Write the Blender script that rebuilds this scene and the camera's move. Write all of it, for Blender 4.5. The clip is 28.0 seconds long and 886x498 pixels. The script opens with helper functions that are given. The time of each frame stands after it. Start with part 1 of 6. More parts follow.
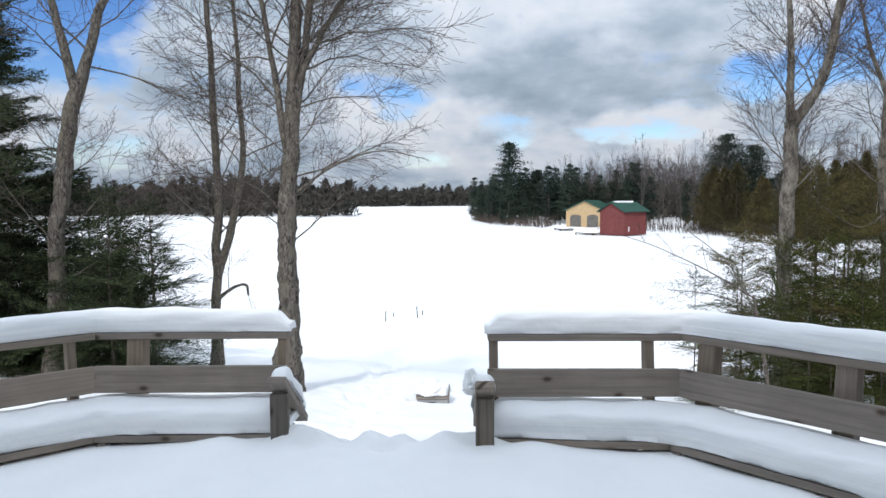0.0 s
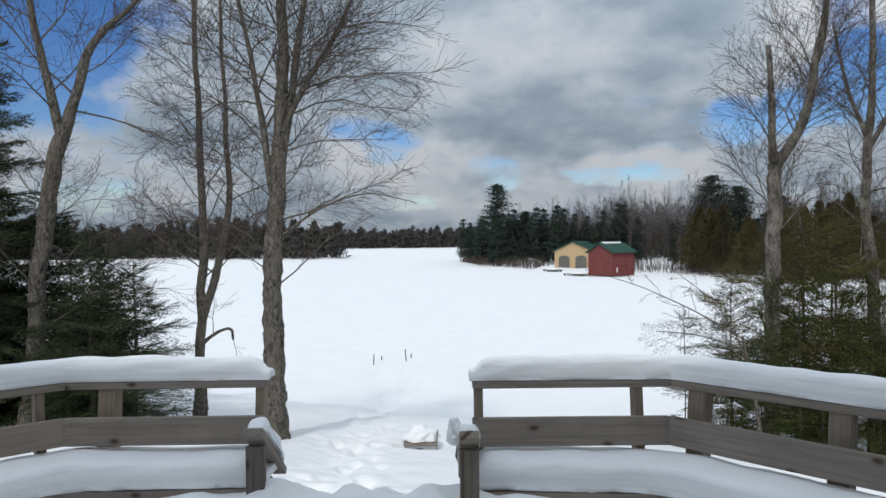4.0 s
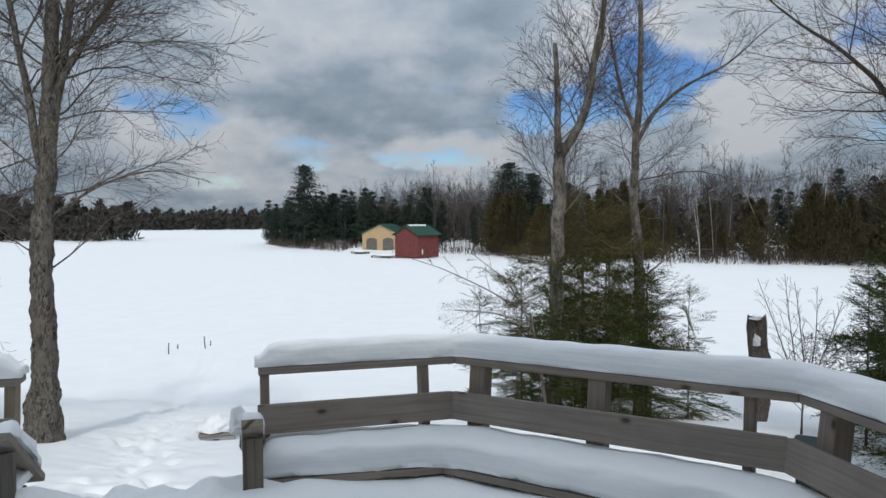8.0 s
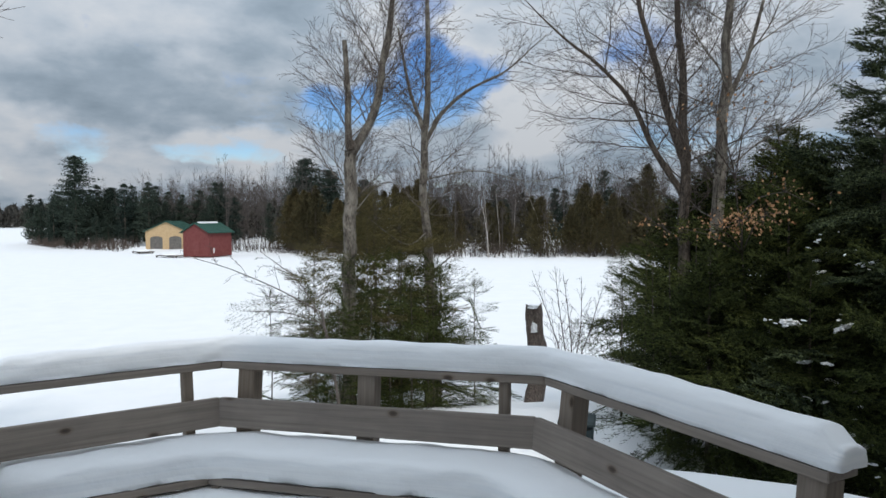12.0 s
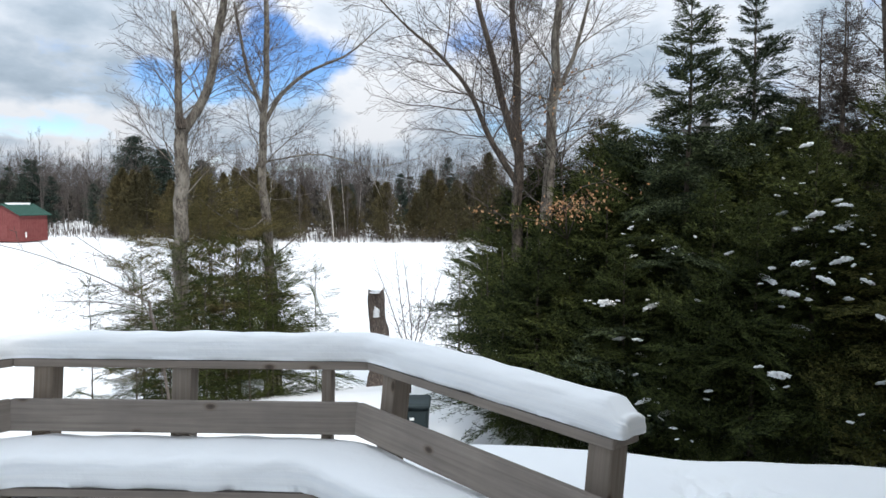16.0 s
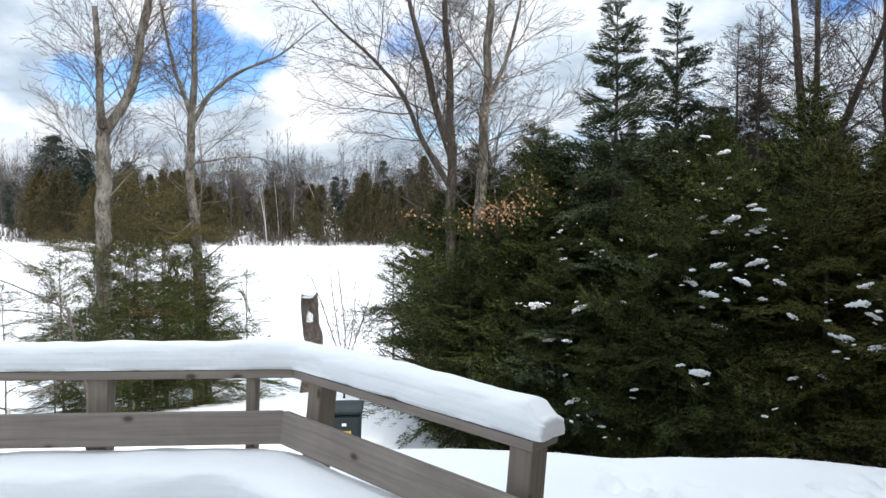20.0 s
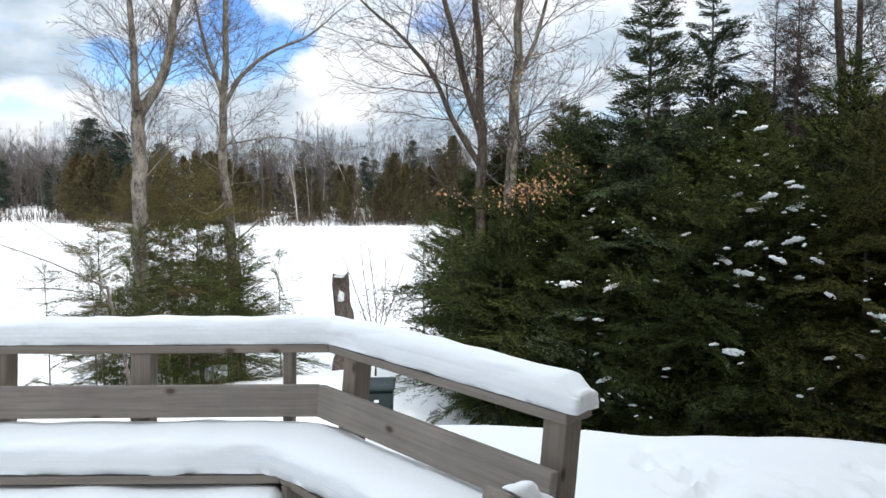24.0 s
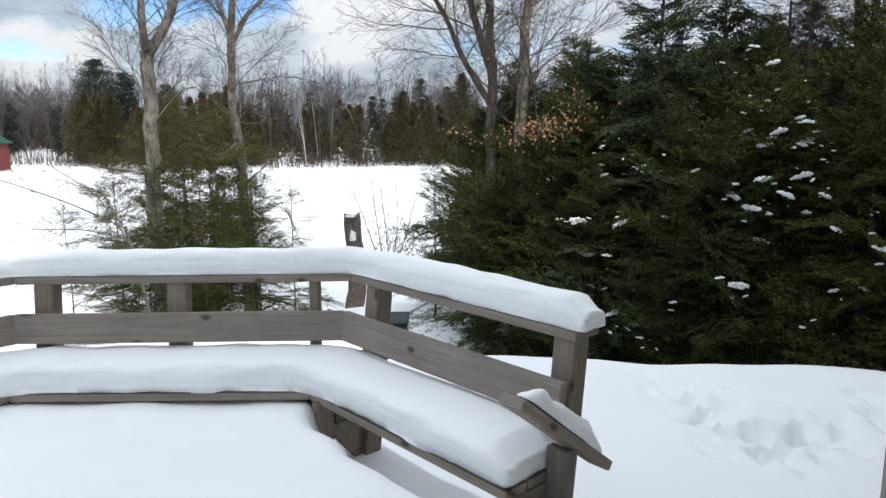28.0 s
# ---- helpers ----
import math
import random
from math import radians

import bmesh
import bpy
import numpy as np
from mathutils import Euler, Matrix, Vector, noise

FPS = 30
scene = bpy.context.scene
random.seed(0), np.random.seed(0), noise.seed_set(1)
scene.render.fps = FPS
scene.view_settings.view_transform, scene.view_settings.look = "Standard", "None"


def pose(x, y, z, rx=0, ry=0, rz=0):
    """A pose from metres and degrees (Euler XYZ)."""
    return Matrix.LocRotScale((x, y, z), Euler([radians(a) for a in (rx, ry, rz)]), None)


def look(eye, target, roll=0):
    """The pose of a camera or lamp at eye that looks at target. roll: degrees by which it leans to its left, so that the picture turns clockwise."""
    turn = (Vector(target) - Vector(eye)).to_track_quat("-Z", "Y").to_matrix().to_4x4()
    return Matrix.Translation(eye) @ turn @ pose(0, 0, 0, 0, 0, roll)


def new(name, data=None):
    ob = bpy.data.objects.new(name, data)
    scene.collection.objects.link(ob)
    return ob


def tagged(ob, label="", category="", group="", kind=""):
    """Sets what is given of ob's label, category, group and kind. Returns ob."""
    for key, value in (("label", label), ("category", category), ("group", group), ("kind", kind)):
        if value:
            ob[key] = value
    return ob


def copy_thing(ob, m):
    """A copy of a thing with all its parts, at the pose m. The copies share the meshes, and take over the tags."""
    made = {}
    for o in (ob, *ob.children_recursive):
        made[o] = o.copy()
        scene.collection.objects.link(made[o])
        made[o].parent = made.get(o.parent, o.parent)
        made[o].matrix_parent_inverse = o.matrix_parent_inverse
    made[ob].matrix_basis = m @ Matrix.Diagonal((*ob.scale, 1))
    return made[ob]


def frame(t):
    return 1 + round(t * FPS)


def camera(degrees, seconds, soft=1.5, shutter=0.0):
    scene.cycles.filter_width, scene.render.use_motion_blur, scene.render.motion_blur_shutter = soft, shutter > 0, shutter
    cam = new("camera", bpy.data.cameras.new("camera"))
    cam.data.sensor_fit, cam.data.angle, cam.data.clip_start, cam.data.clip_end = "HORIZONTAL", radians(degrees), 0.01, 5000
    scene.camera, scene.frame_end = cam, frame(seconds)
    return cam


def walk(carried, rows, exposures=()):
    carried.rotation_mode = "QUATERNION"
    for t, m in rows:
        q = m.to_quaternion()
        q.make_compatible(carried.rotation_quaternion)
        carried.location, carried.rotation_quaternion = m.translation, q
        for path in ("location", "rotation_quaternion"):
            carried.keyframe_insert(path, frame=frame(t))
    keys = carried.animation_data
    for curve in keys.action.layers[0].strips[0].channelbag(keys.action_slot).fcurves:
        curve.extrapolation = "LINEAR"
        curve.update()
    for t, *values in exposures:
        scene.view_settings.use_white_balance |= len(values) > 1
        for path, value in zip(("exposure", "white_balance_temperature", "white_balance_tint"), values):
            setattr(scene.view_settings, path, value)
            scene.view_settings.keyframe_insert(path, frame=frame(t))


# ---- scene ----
cam = camera(65.5, 28.0)
PATH = [
    (0, (0.248, 0.077, 1.654), (0.097, 2.066, 1.514), -0.4),
    (0.5, (0.226, 0.1, 1.673), (-0.007, 2.082, 1.551), 0.3),
    (1, (0.236, 0.121, 1.667), (0.026, 2.106, 1.544), -1.1),
    (1.5, (0.235, 0.127, 1.672), (0.015, 2.113, 1.57), -1.5),
    (2, (0.24, 0.127, 1.672), (0.019, 2.113, 1.595), -0.8),
    (2.5, (0.249, 0.137, 1.669), (0.064, 2.127, 1.61), -1.2),
    (4.5, (0.283, 0.151, 1.665), (0.216, 2.15, 1.656), -0.2),
    (5, (0.289, 0.156, 1.669), (0.307, 2.156, 1.667), 0.0),
    (5.5, (0.296, 0.164, 1.667), (0.389, 2.161, 1.637), 0.0),
    (6, (0.315, 0.166, 1.665), (0.465, 2.16, 1.606), 0.1),
    (6.5, (0.329, 0.168, 1.665), (0.54, 2.156, 1.609), 0.0),
    (7, (0.342, 0.173, 1.67), (0.642, 2.149, 1.616), -0.1),
    (7.5, (0.356, 0.168, 1.664), (0.733, 2.13, 1.585), -0.2),
    (8, (0.377, 0.167, 1.664), (0.807, 2.119, 1.588), -0.3),
    (8.5, (0.398, 0.162, 1.66), (0.902, 2.096, 1.582), -0.1),
    (9, (0.416, 0.161, 1.662), (1.008, 2.07, 1.574), -0.5),
    (9.5, (0.432, 0.159, 1.66), (1.062, 2.055, 1.566), -0.4),
    (10, (0.444, 0.145, 1.666), (1.158, 2.01, 1.563), -0.1),
    (10.5, (0.461, 0.134, 1.668), (1.245, 1.971, 1.562), 0.3),
    (11, (0.478, 0.131, 1.671), (1.317, 1.944, 1.572), -0.3),
    (11.5, (0.502, 0.128, 1.671), (1.418, 1.904, 1.585), -0.4),
    (12, (0.517, 0.126, 1.669), (1.487, 1.873, 1.58), -0.4),
    (12.5, (0.531, 0.118, 1.671), (1.551, 1.837, 1.581), 0.3),
    (14.5, (0.566, 0.097, 1.673), (1.754, 1.702, 1.559), 0.7),
    (15, (0.573, 0.091, 1.673), (1.817, 1.651, 1.543), 0.3),
    (15.5, (0.599, 0.083, 1.672), (1.882, 1.612, 1.539), 0.1),
    (16, (0.604, 0.069, 1.675), (1.934, 1.557, 1.542), 0.3),
    (16.5, (0.614, 0.06, 1.677), (1.985, 1.509, 1.54), 0.2),
    (17, (0.62, 0.048, 1.678), (2.028, 1.462, 1.54), -0.3),
    (17.5, (0.624, 0.041, 1.68), (2.074, 1.412, 1.542), 0.1),
    (18, (0.636, 0.029, 1.681), (2.115, 1.369, 1.554), 0.4),
    (18.5, (0.633, 0.024, 1.683), (2.117, 1.359, 1.548), 0.6),
    (19, (0.63, 0.03, 1.682), (2.107, 1.372, 1.554), 0.3),
    (19.5, (0.632, 0.03, 1.685), (2.102, 1.38, 1.563), 0.2),
    (20, (0.626, 0.029, 1.688), (2.089, 1.388, 1.565), 0.4),
    (20.5, (0.626, 0.035, 1.683), (2.066, 1.418, 1.564), 0.1),
    (21, (0.622, 0.036, 1.687), (2.048, 1.432, 1.56), -0.1),
    (21.5, (0.615, 0.036, 1.684), (2.02, 1.453, 1.559), 0.1),
    (23.5, (0.616, 0.033, 1.683), (2.001, 1.47, 1.551), -0.1),
    (24, (0.602, 0.029, 1.673), (2.002, 1.445, 1.492), 0.1),
    (24.5, (0.563, 0.004, 1.67), (1.963, 1.417, 1.461), 0.8),
    (25, (0.51, -0.028, 1.667), (1.929, 1.35, 1.377), 3.1),
    (25.5, (0.499, -0.059, 1.655), (1.897, 1.31, 1.237), 0.9),
    (26, (0.474, -0.066, 1.663), (1.825, 1.361, 1.287), -0.3),
    (26.5, (0.475, -0.064, 1.664), (1.834, 1.361, 1.315), -0.1),
    (27, (0.469, -0.073, 1.656), (1.84, 1.34, 1.305), -0.4),
    (27.5, (0.465, -0.07, 1.661), (1.836, 1.341, 1.303), -0.5),
    (28, (0.46, -0.07, 1.657), (1.825, 1.349, 1.305), -0.4),
]
EXPOSURES = [(0.0, 0.34, 6350, 11), (0.7, 0.02, 6400, 10), (2.0, -0.15, 6420, 9), (5, -0.18, 6420, 9), (8, -0.25, 6370, 9), (10.5, -0.22, 6370, 9), (12.5, 0.05, 6420, 9), (15, 0.40, 6500, 10), (17, 0.69, 6500, 10), (20, 0.84, 6560, 10), (25, 0.83, 6640, 10), (28, 0.60, 6640, 10)]
walk(cam, [(t, look(eye, target, roll)) for t, eye, target, roll in PATH], EXPOSURES)

# ---- light: a spring noon, sun behind the house, broken cloud ----
SUN_TO = Vector((-0.14, -0.70, 0.70)).normalized()
SUN_STRENGTH, SKY_STRENGTH, CLOUD_STRENGTH = 1.6, 0.105, 0.56

sun_data = bpy.data.lights.new("sun", "SUN")
sun_data.energy, sun_data.angle, sun_data.color = SUN_STRENGTH, radians(2.5), (1.0, 0.96, 0.91)
sun = new("sun", sun_data)
sun.matrix_world = look((0, 0, 40), Vector((0, 0, 40)) - SUN_TO)


def link_nodes(nt, a, b):
    nt.links.new(a, b)


def add_node(nt, kind, **settings):
    n = nt.nodes.new(kind)
    for key, value in settings.items():
        if key in n.inputs:
            n.inputs[key].default_value = value
    return n


def ramp(nt, fac, stops):
    n = nt.nodes.new("ShaderNodeValToRGB")
    el = n.color_ramp.elements
    while len(el) < len(stops):
        el.new(0.5)
    for e, (pos, col) in zip(el, stops):
        e.position = pos
        e.color = (*col, 1) if len(col) == 3 else col
    nt.links.new(fac, n.inputs[0])
    return n.outputs[0]


def math_node(nt, op, a, b=None, clamp=False):
    n = nt.nodes.new("ShaderNodeMath")
    n.operation, n.use_clamp = op, clamp
    for k, v in enumerate((a, b)):
        if v is None:
            continue
        if isinstance(v, (int, float)):
            n.inputs[k].default_value = v
        else:
            nt.links.new(v, n.inputs[k])
    return n.outputs[0]


def mix_color(nt, fac, a, b, blend="MIX"):
    n = nt.nodes.new("ShaderNodeMix")
    n.data_type, n.blend_type = "RGBA", blend
    for sock, v in ((n.inputs[0], fac), (n.inputs[6], a), (n.inputs[7], b)):
        if isinstance(v, (int, float)):
            sock.default_value = v
        elif isinstance(v, tuple):
            sock.default_value = (*v, 1) if len(v) == 3 else v
        else:
            nt.links.new(v, sock)
    return n.outputs[2]


def noise_tex(nt, vec, scale, detail=4.0, rough=0.55, distort=0.0):
    n = nt.nodes.new("ShaderNodeTexNoise")
    n.inputs["Scale"].default_value, n.inputs["Detail"].default_value = scale, detail
    n.inputs["Roughness"].default_value, n.inputs["Distortion"].default_value = rough, distort
    if vec is not None:
        nt.links.new(vec, n.inputs["Vector"])
    return n.outputs[0]


def build_world():
    w = bpy.data.worlds.new("sky")
    scene.world = w
    w.use_nodes = True
    nt = w.node_tree
    nt.nodes.clear()
    out = nt.nodes.new("ShaderNodeOutputWorld")
    sky = nt.nodes.new("ShaderNodeTexSky")
    sky.sky_type, sky.sun_disc = "NISHITA", False
    sky.sun_elevation = math.asin(SUN_TO.z)
    sky.sun_rotation = math.atan2(SUN_TO.x, SUN_TO.y)
    sky.altitude, sky.air_density, sky.dust_density, sky.ozone_density = 400, 1.0, 0.4, 1.6
    coord = nt.nodes.new("ShaderNodeTexCoord")
    sep = nt.nodes.new("ShaderNodeSeparateXYZ")
    nt.links.new(coord.outputs["Generated"], sep.inputs[0])
    up = math_node(nt, "MAXIMUM", sep.outputs[2], 0.0)
    lift = math_node(nt, "ADD", up, 0.36)
    comb = nt.nodes.new("ShaderNodeCombineXYZ")
    nt.links.new(math_node(nt, "DIVIDE", sep.outputs[0], lift), comb.inputs[0])
    nt.links.new(math_node(nt, "DIVIDE", sep.outputs[1], lift), comb.inputs[1])
    comb.inputs[2].default_value = 3.7
    # direction as bearing and height, in degrees, stirred a little so that cloud edges run uneven
    stir = nt.nodes.new("ShaderNodeTexNoise")
    stir.inputs["Scale"].default_value, stir.inputs["Detail"].default_value = 9.0, 5.0
    nt.links.new(coord.outputs["Generated"], stir.inputs["Vector"])
    parts = nt.nodes.new("ShaderNodeSeparateXYZ")
    nt.links.new(stir.outputs["Color"], parts.inputs[0])
    bearing = math_node(nt, "MULTIPLY", math_node(nt, "ARCTAN2", sep.outputs[0], sep.outputs[1]), 57.2958)
    bearing = math_node(nt, "ADD", bearing, math_node(nt, "MULTIPLY", math_node(nt, "SUBTRACT", parts.outputs[0], 0.5), 10.0))
    height = math_node(nt, "MULTIPLY", math_node(nt, "ARCSINE", sep.outputs[2]), 57.2958)
    height = math_node(nt, "ADD", height, math_node(nt, "MULTIPLY", math_node(nt, "SUBTRACT", parts.outputs[1], 0.5), 6.0))

    def region(at, wide):
        """1 in the middle of an oval of sky, 0 at its edge."""
        p = math_node(nt, "DIVIDE", math_node(nt, "SUBTRACT", bearing, at[0]), wide[0])
        q = math_node(nt, "DIVIDE", math_node(nt, "SUBTRACT", height, at[1]), wide[1])
        r = math_node(nt, "ADD", math_node(nt, "MULTIPLY", p, p), math_node(nt, "MULTIPLY", q, q))
        mr = nt.nodes.new("ShaderNodeMapRange")
        mr.interpolation_type = "SMOOTHSTEP"
        mr.inputs[1].default_value, mr.inputs[2].default_value = 1.0, 0.0
        nt.links.new(r, mr.inputs[0])
        return mr.outputs[0]

    big = noise_tex(nt, comb.outputs[0], 1.8, 7.0, 0.55, 0.2)
    fine = noise_tex(nt, comb.outputs[0], 6.4, 7.0, 0.58, 0.2)
    cover = math_node(nt, "ADD", math_node(nt, "MULTIPLY", big, 0.45), math_node(nt, "MULTIPLY", fine, 0.55))
    # gaps between the clouds: bearing and height, half widths, how deep
    for at, wide, deep in (((28.8, 11.4), (7.5, 4.2), 0.38), ((21.5, 9.0), (5.5, 2.8), 0.28), ((27.5, 16.0), (4.0, 3.5), 0.14), ((1.5, 5.4), (4.0, 1.4), 0.20), ((10.5, 5.4), (6.0, 1.2), 0.20),
                           ((-8.0, 8.3), (7.0, 1.7), 0.24), ((-9.0, 4.0), (6.0, 1.2), 0.12), ((-36.0, 14.0), (11.0, 8.0), 0.40), ((-27.0, 17.0), (6.0, 4.0), 0.2), ((-22.0, 6.0), (7.0, 2.0), 0.10), ((-30.0, 4.0), (6.0, 2.0), 0.12),
                           ((45.0, 14.0), (5.0, 3.5), 0.22), ((77.0, 16.0), (8.0, 4.0), 0.30), ((52.0, 6.0), (12.0, 2.0), 0.14)):
        cover = math_node(nt, "SUBTRACT", cover, math_node(nt, "MULTIPLY", region(at, wide), deep))
    mask = ramp(nt, cover, [(0.22, (0.03, 0.03, 0.03)), (0.43, (1, 1, 1))])
    comb2 = nt.nodes.new("ShaderNodeMapping")
    comb2.inputs["Location"].default_value = (2.4, 0.6, 1.0)
    nt.links.new(comb.outputs[0], comb2.inputs[0])
    shade = noise_tex(nt, comb2.outputs[0], 3.2, 6.0, 0.5, 0.15)
    puff = noise_tex(nt, comb2.outputs[0], 10.0, 5.0, 0.5, 0.1)
    body = math_node(nt, "ADD", math_node(nt, "MULTIPLY", shade, 0.8), math_node(nt, "MULTIPLY", puff, 0.28))
    # grey bellies of the thicker cloud, and thin edges that stay white
    for at, wide, deep in (((6.0, 9.8), (16.0, 4.0), 0.13), ((16.0, 14.0), (8.0, 5.0), 0.05), ((-6.0, 6.4), (9.0, 2.0), -0.24), ((13.0, 6.0), (8.0, 1.8), -0.24), ((3.0, 3.6), (22.0, 1.6), -0.10), ((38.0, 8.5), (9.0, 4.0), -0.14), ((2.0, 15.5), (14.0, 4.0), -0.10), ((42.0, 15.0), (24.0, 9.0), -0.14), ((-20.0, 10.0), (14.0, 3.0), 0.04), ((48.0, 10.0), (9.0, 2.5), 0.04)):
        body = math_node(nt, "SUBTRACT", body, math_node(nt, "MULTIPLY", region(at, wide), deep))
    body = math_node(nt, "ADD", body, math_node(nt, "MULTIPLY", math_node(nt, "SUBTRACT", 0.5, cover), 0.5))
    grey = ramp(nt, body, [(0.26, (0.345, 0.44, 0.54)), (0.44, (0.52, 0.63, 0.75)), (0.60, (0.77, 0.86, 0.97)), (0.76, (1.0, 1.04, 1.10))])
    # the cloud is brighter towards the sun
    near = nt.nodes.new("ShaderNodeVectorMath")
    near.operation = "DOT_PRODUCT"
    near.inputs[1].default_value = SUN_TO
    nt.links.new(coord.outputs["Generated"], near.inputs[0])
    glow = math_node(nt, "POWER", math_node(nt, "MAXIMUM", near.outputs["Value"], 0.0), 2.0)
    gain = math_node(nt, "ADD", math_node(nt, "MULTIPLY", glow, 0.6), math_node(nt, "ADD", math_node(nt, "MULTIPLY", up, 1.3), 0.87))
    deep_sky = nt.nodes.new("ShaderNodeHueSaturation")
    deep_sky.inputs["Saturation"].default_value = 1.4
    deep_sky.inputs["Hue"].default_value = 0.515
    nt.links.new(sky.outputs[0], deep_sky.inputs["Color"])
    bg_sky = nt.nodes.new("ShaderNodeBackground")
    bg_sky.inputs[1].default_value = SKY_STRENGTH
    nt.links.new(deep_sky.outputs[0], bg_sky.inputs[0])
    bg_cloud = nt.nodes.new("ShaderNodeBackground")
    nt.links.new(math_node(nt, "MULTIPLY", gain, CLOUD_STRENGTH), bg_cloud.inputs[1])
    nt.links.new(grey, bg_cloud.inputs[0])
    mix = nt.nodes.new("ShaderNodeMixShader")
    nt.links.new(mask, mix.inputs[0])
    nt.links.new(bg_sky.outputs[0], mix.inputs[1])
    nt.links.new(bg_cloud.outputs[0], mix.inputs[2])
    nt.links.new(mix.outputs[0], out.inputs[0])


build_world()


# ---- materials ----
def material(name, rough=0.8, spec=0.3):
    m = bpy.data.materials.new(name)
    m.use_nodes = True
    nt = m.node_tree
    b = nt.nodes["Principled BSDF"]
    b.inputs["Roughness"].default_value = rough
    b.inputs["Specular IOR Level"].default_value = spec
    return m, nt, b


def object_vector(nt, scale=(1, 1, 1), kind="Object"):
    c = nt.nodes.new("ShaderNodeTexCoord")
    mp = nt.nodes.new("ShaderNodeMapping")
    mp.inputs["Scale"].default_value = scale
    nt.links.new(c.outputs[kind], mp.inputs[0])
    return mp.outputs[0]


def bump(nt, b, height, strength, distance):
    n = nt.nodes.new("ShaderNodeBump")
    n.inputs["Strength"].default_value, n.inputs["Distance"].default_value = strength, distance
    nt.links.new(height, n.inputs["Height"])
    nt.links.new(n.outputs[0], b.inputs["Normal"])


def snow_material(name, coarse, fine):
    m, nt, b = material(name, 0.75, 0.25)
    v = object_vector(nt)
    a = noise_tex(nt, v, coarse, 5.0, 0.55)
    c = noise_tex(nt, v, fine, 4.0, 0.6)
    col = ramp(nt, a, [(0.3, (0.84, 0.842, 0.845)), (0.7, (0.885, 0.882, 0.875))])
    nt.links.new(col, b.inputs["Base Color"])
    h = math_node(nt, "ADD", math_node(nt, "MULTIPLY", a, 1.0), math_node(nt, "MULTIPLY", c, 0.25))
    bump(nt, b, h, 0.35, 0.03)
    return m


SNOW = snow_material("snow_fresh", 3.0, 45.0)
SNOW_GROUND = snow_material("snow_ground", 0.8, 14.0)


def layered_snow():
    """Snow that settled in layers, which show on its steep sides alone."""
    m, nt, b = material("snow_layered", 0.7, 0.25)
    v = object_vector(nt, (0.8, 0.8, 34.0))
    bands = noise_tex(nt, v, 1.4, 3.0, 0.5)
    geo = nt.nodes.new("ShaderNodeNewGeometry")
    sep = nt.nodes.new("ShaderNodeSeparateXYZ")
    nt.links.new(geo.outputs["True Normal"], sep.inputs[0])
    steep = ramp(nt, sep.outputs[2], [(0.25, (1, 1, 1)), (0.7, (0, 0, 0))])
    v2 = object_vector(nt)
    a = noise_tex(nt, v2, 16.0, 5.0, 0.6)
    col = ramp(nt, bands, [(0.34, (0.80, 0.815, 0.83)), (0.6, (0.88, 0.885, 0.885))])
    col = mix_color(nt, steep, (0.88, 0.88, 0.88), col)
    nt.links.new(col, b.inputs["Base Color"])
    h = math_node(nt, "ADD", math_node(nt, "MULTIPLY", math_node(nt, "MULTIPLY", bands, steep), 0.35), math_node(nt, "MULTIPLY", a, 0.5))
    bump(nt, b, h, 0.35, 0.02)
    return m


SNOW_CAP = layered_snow()


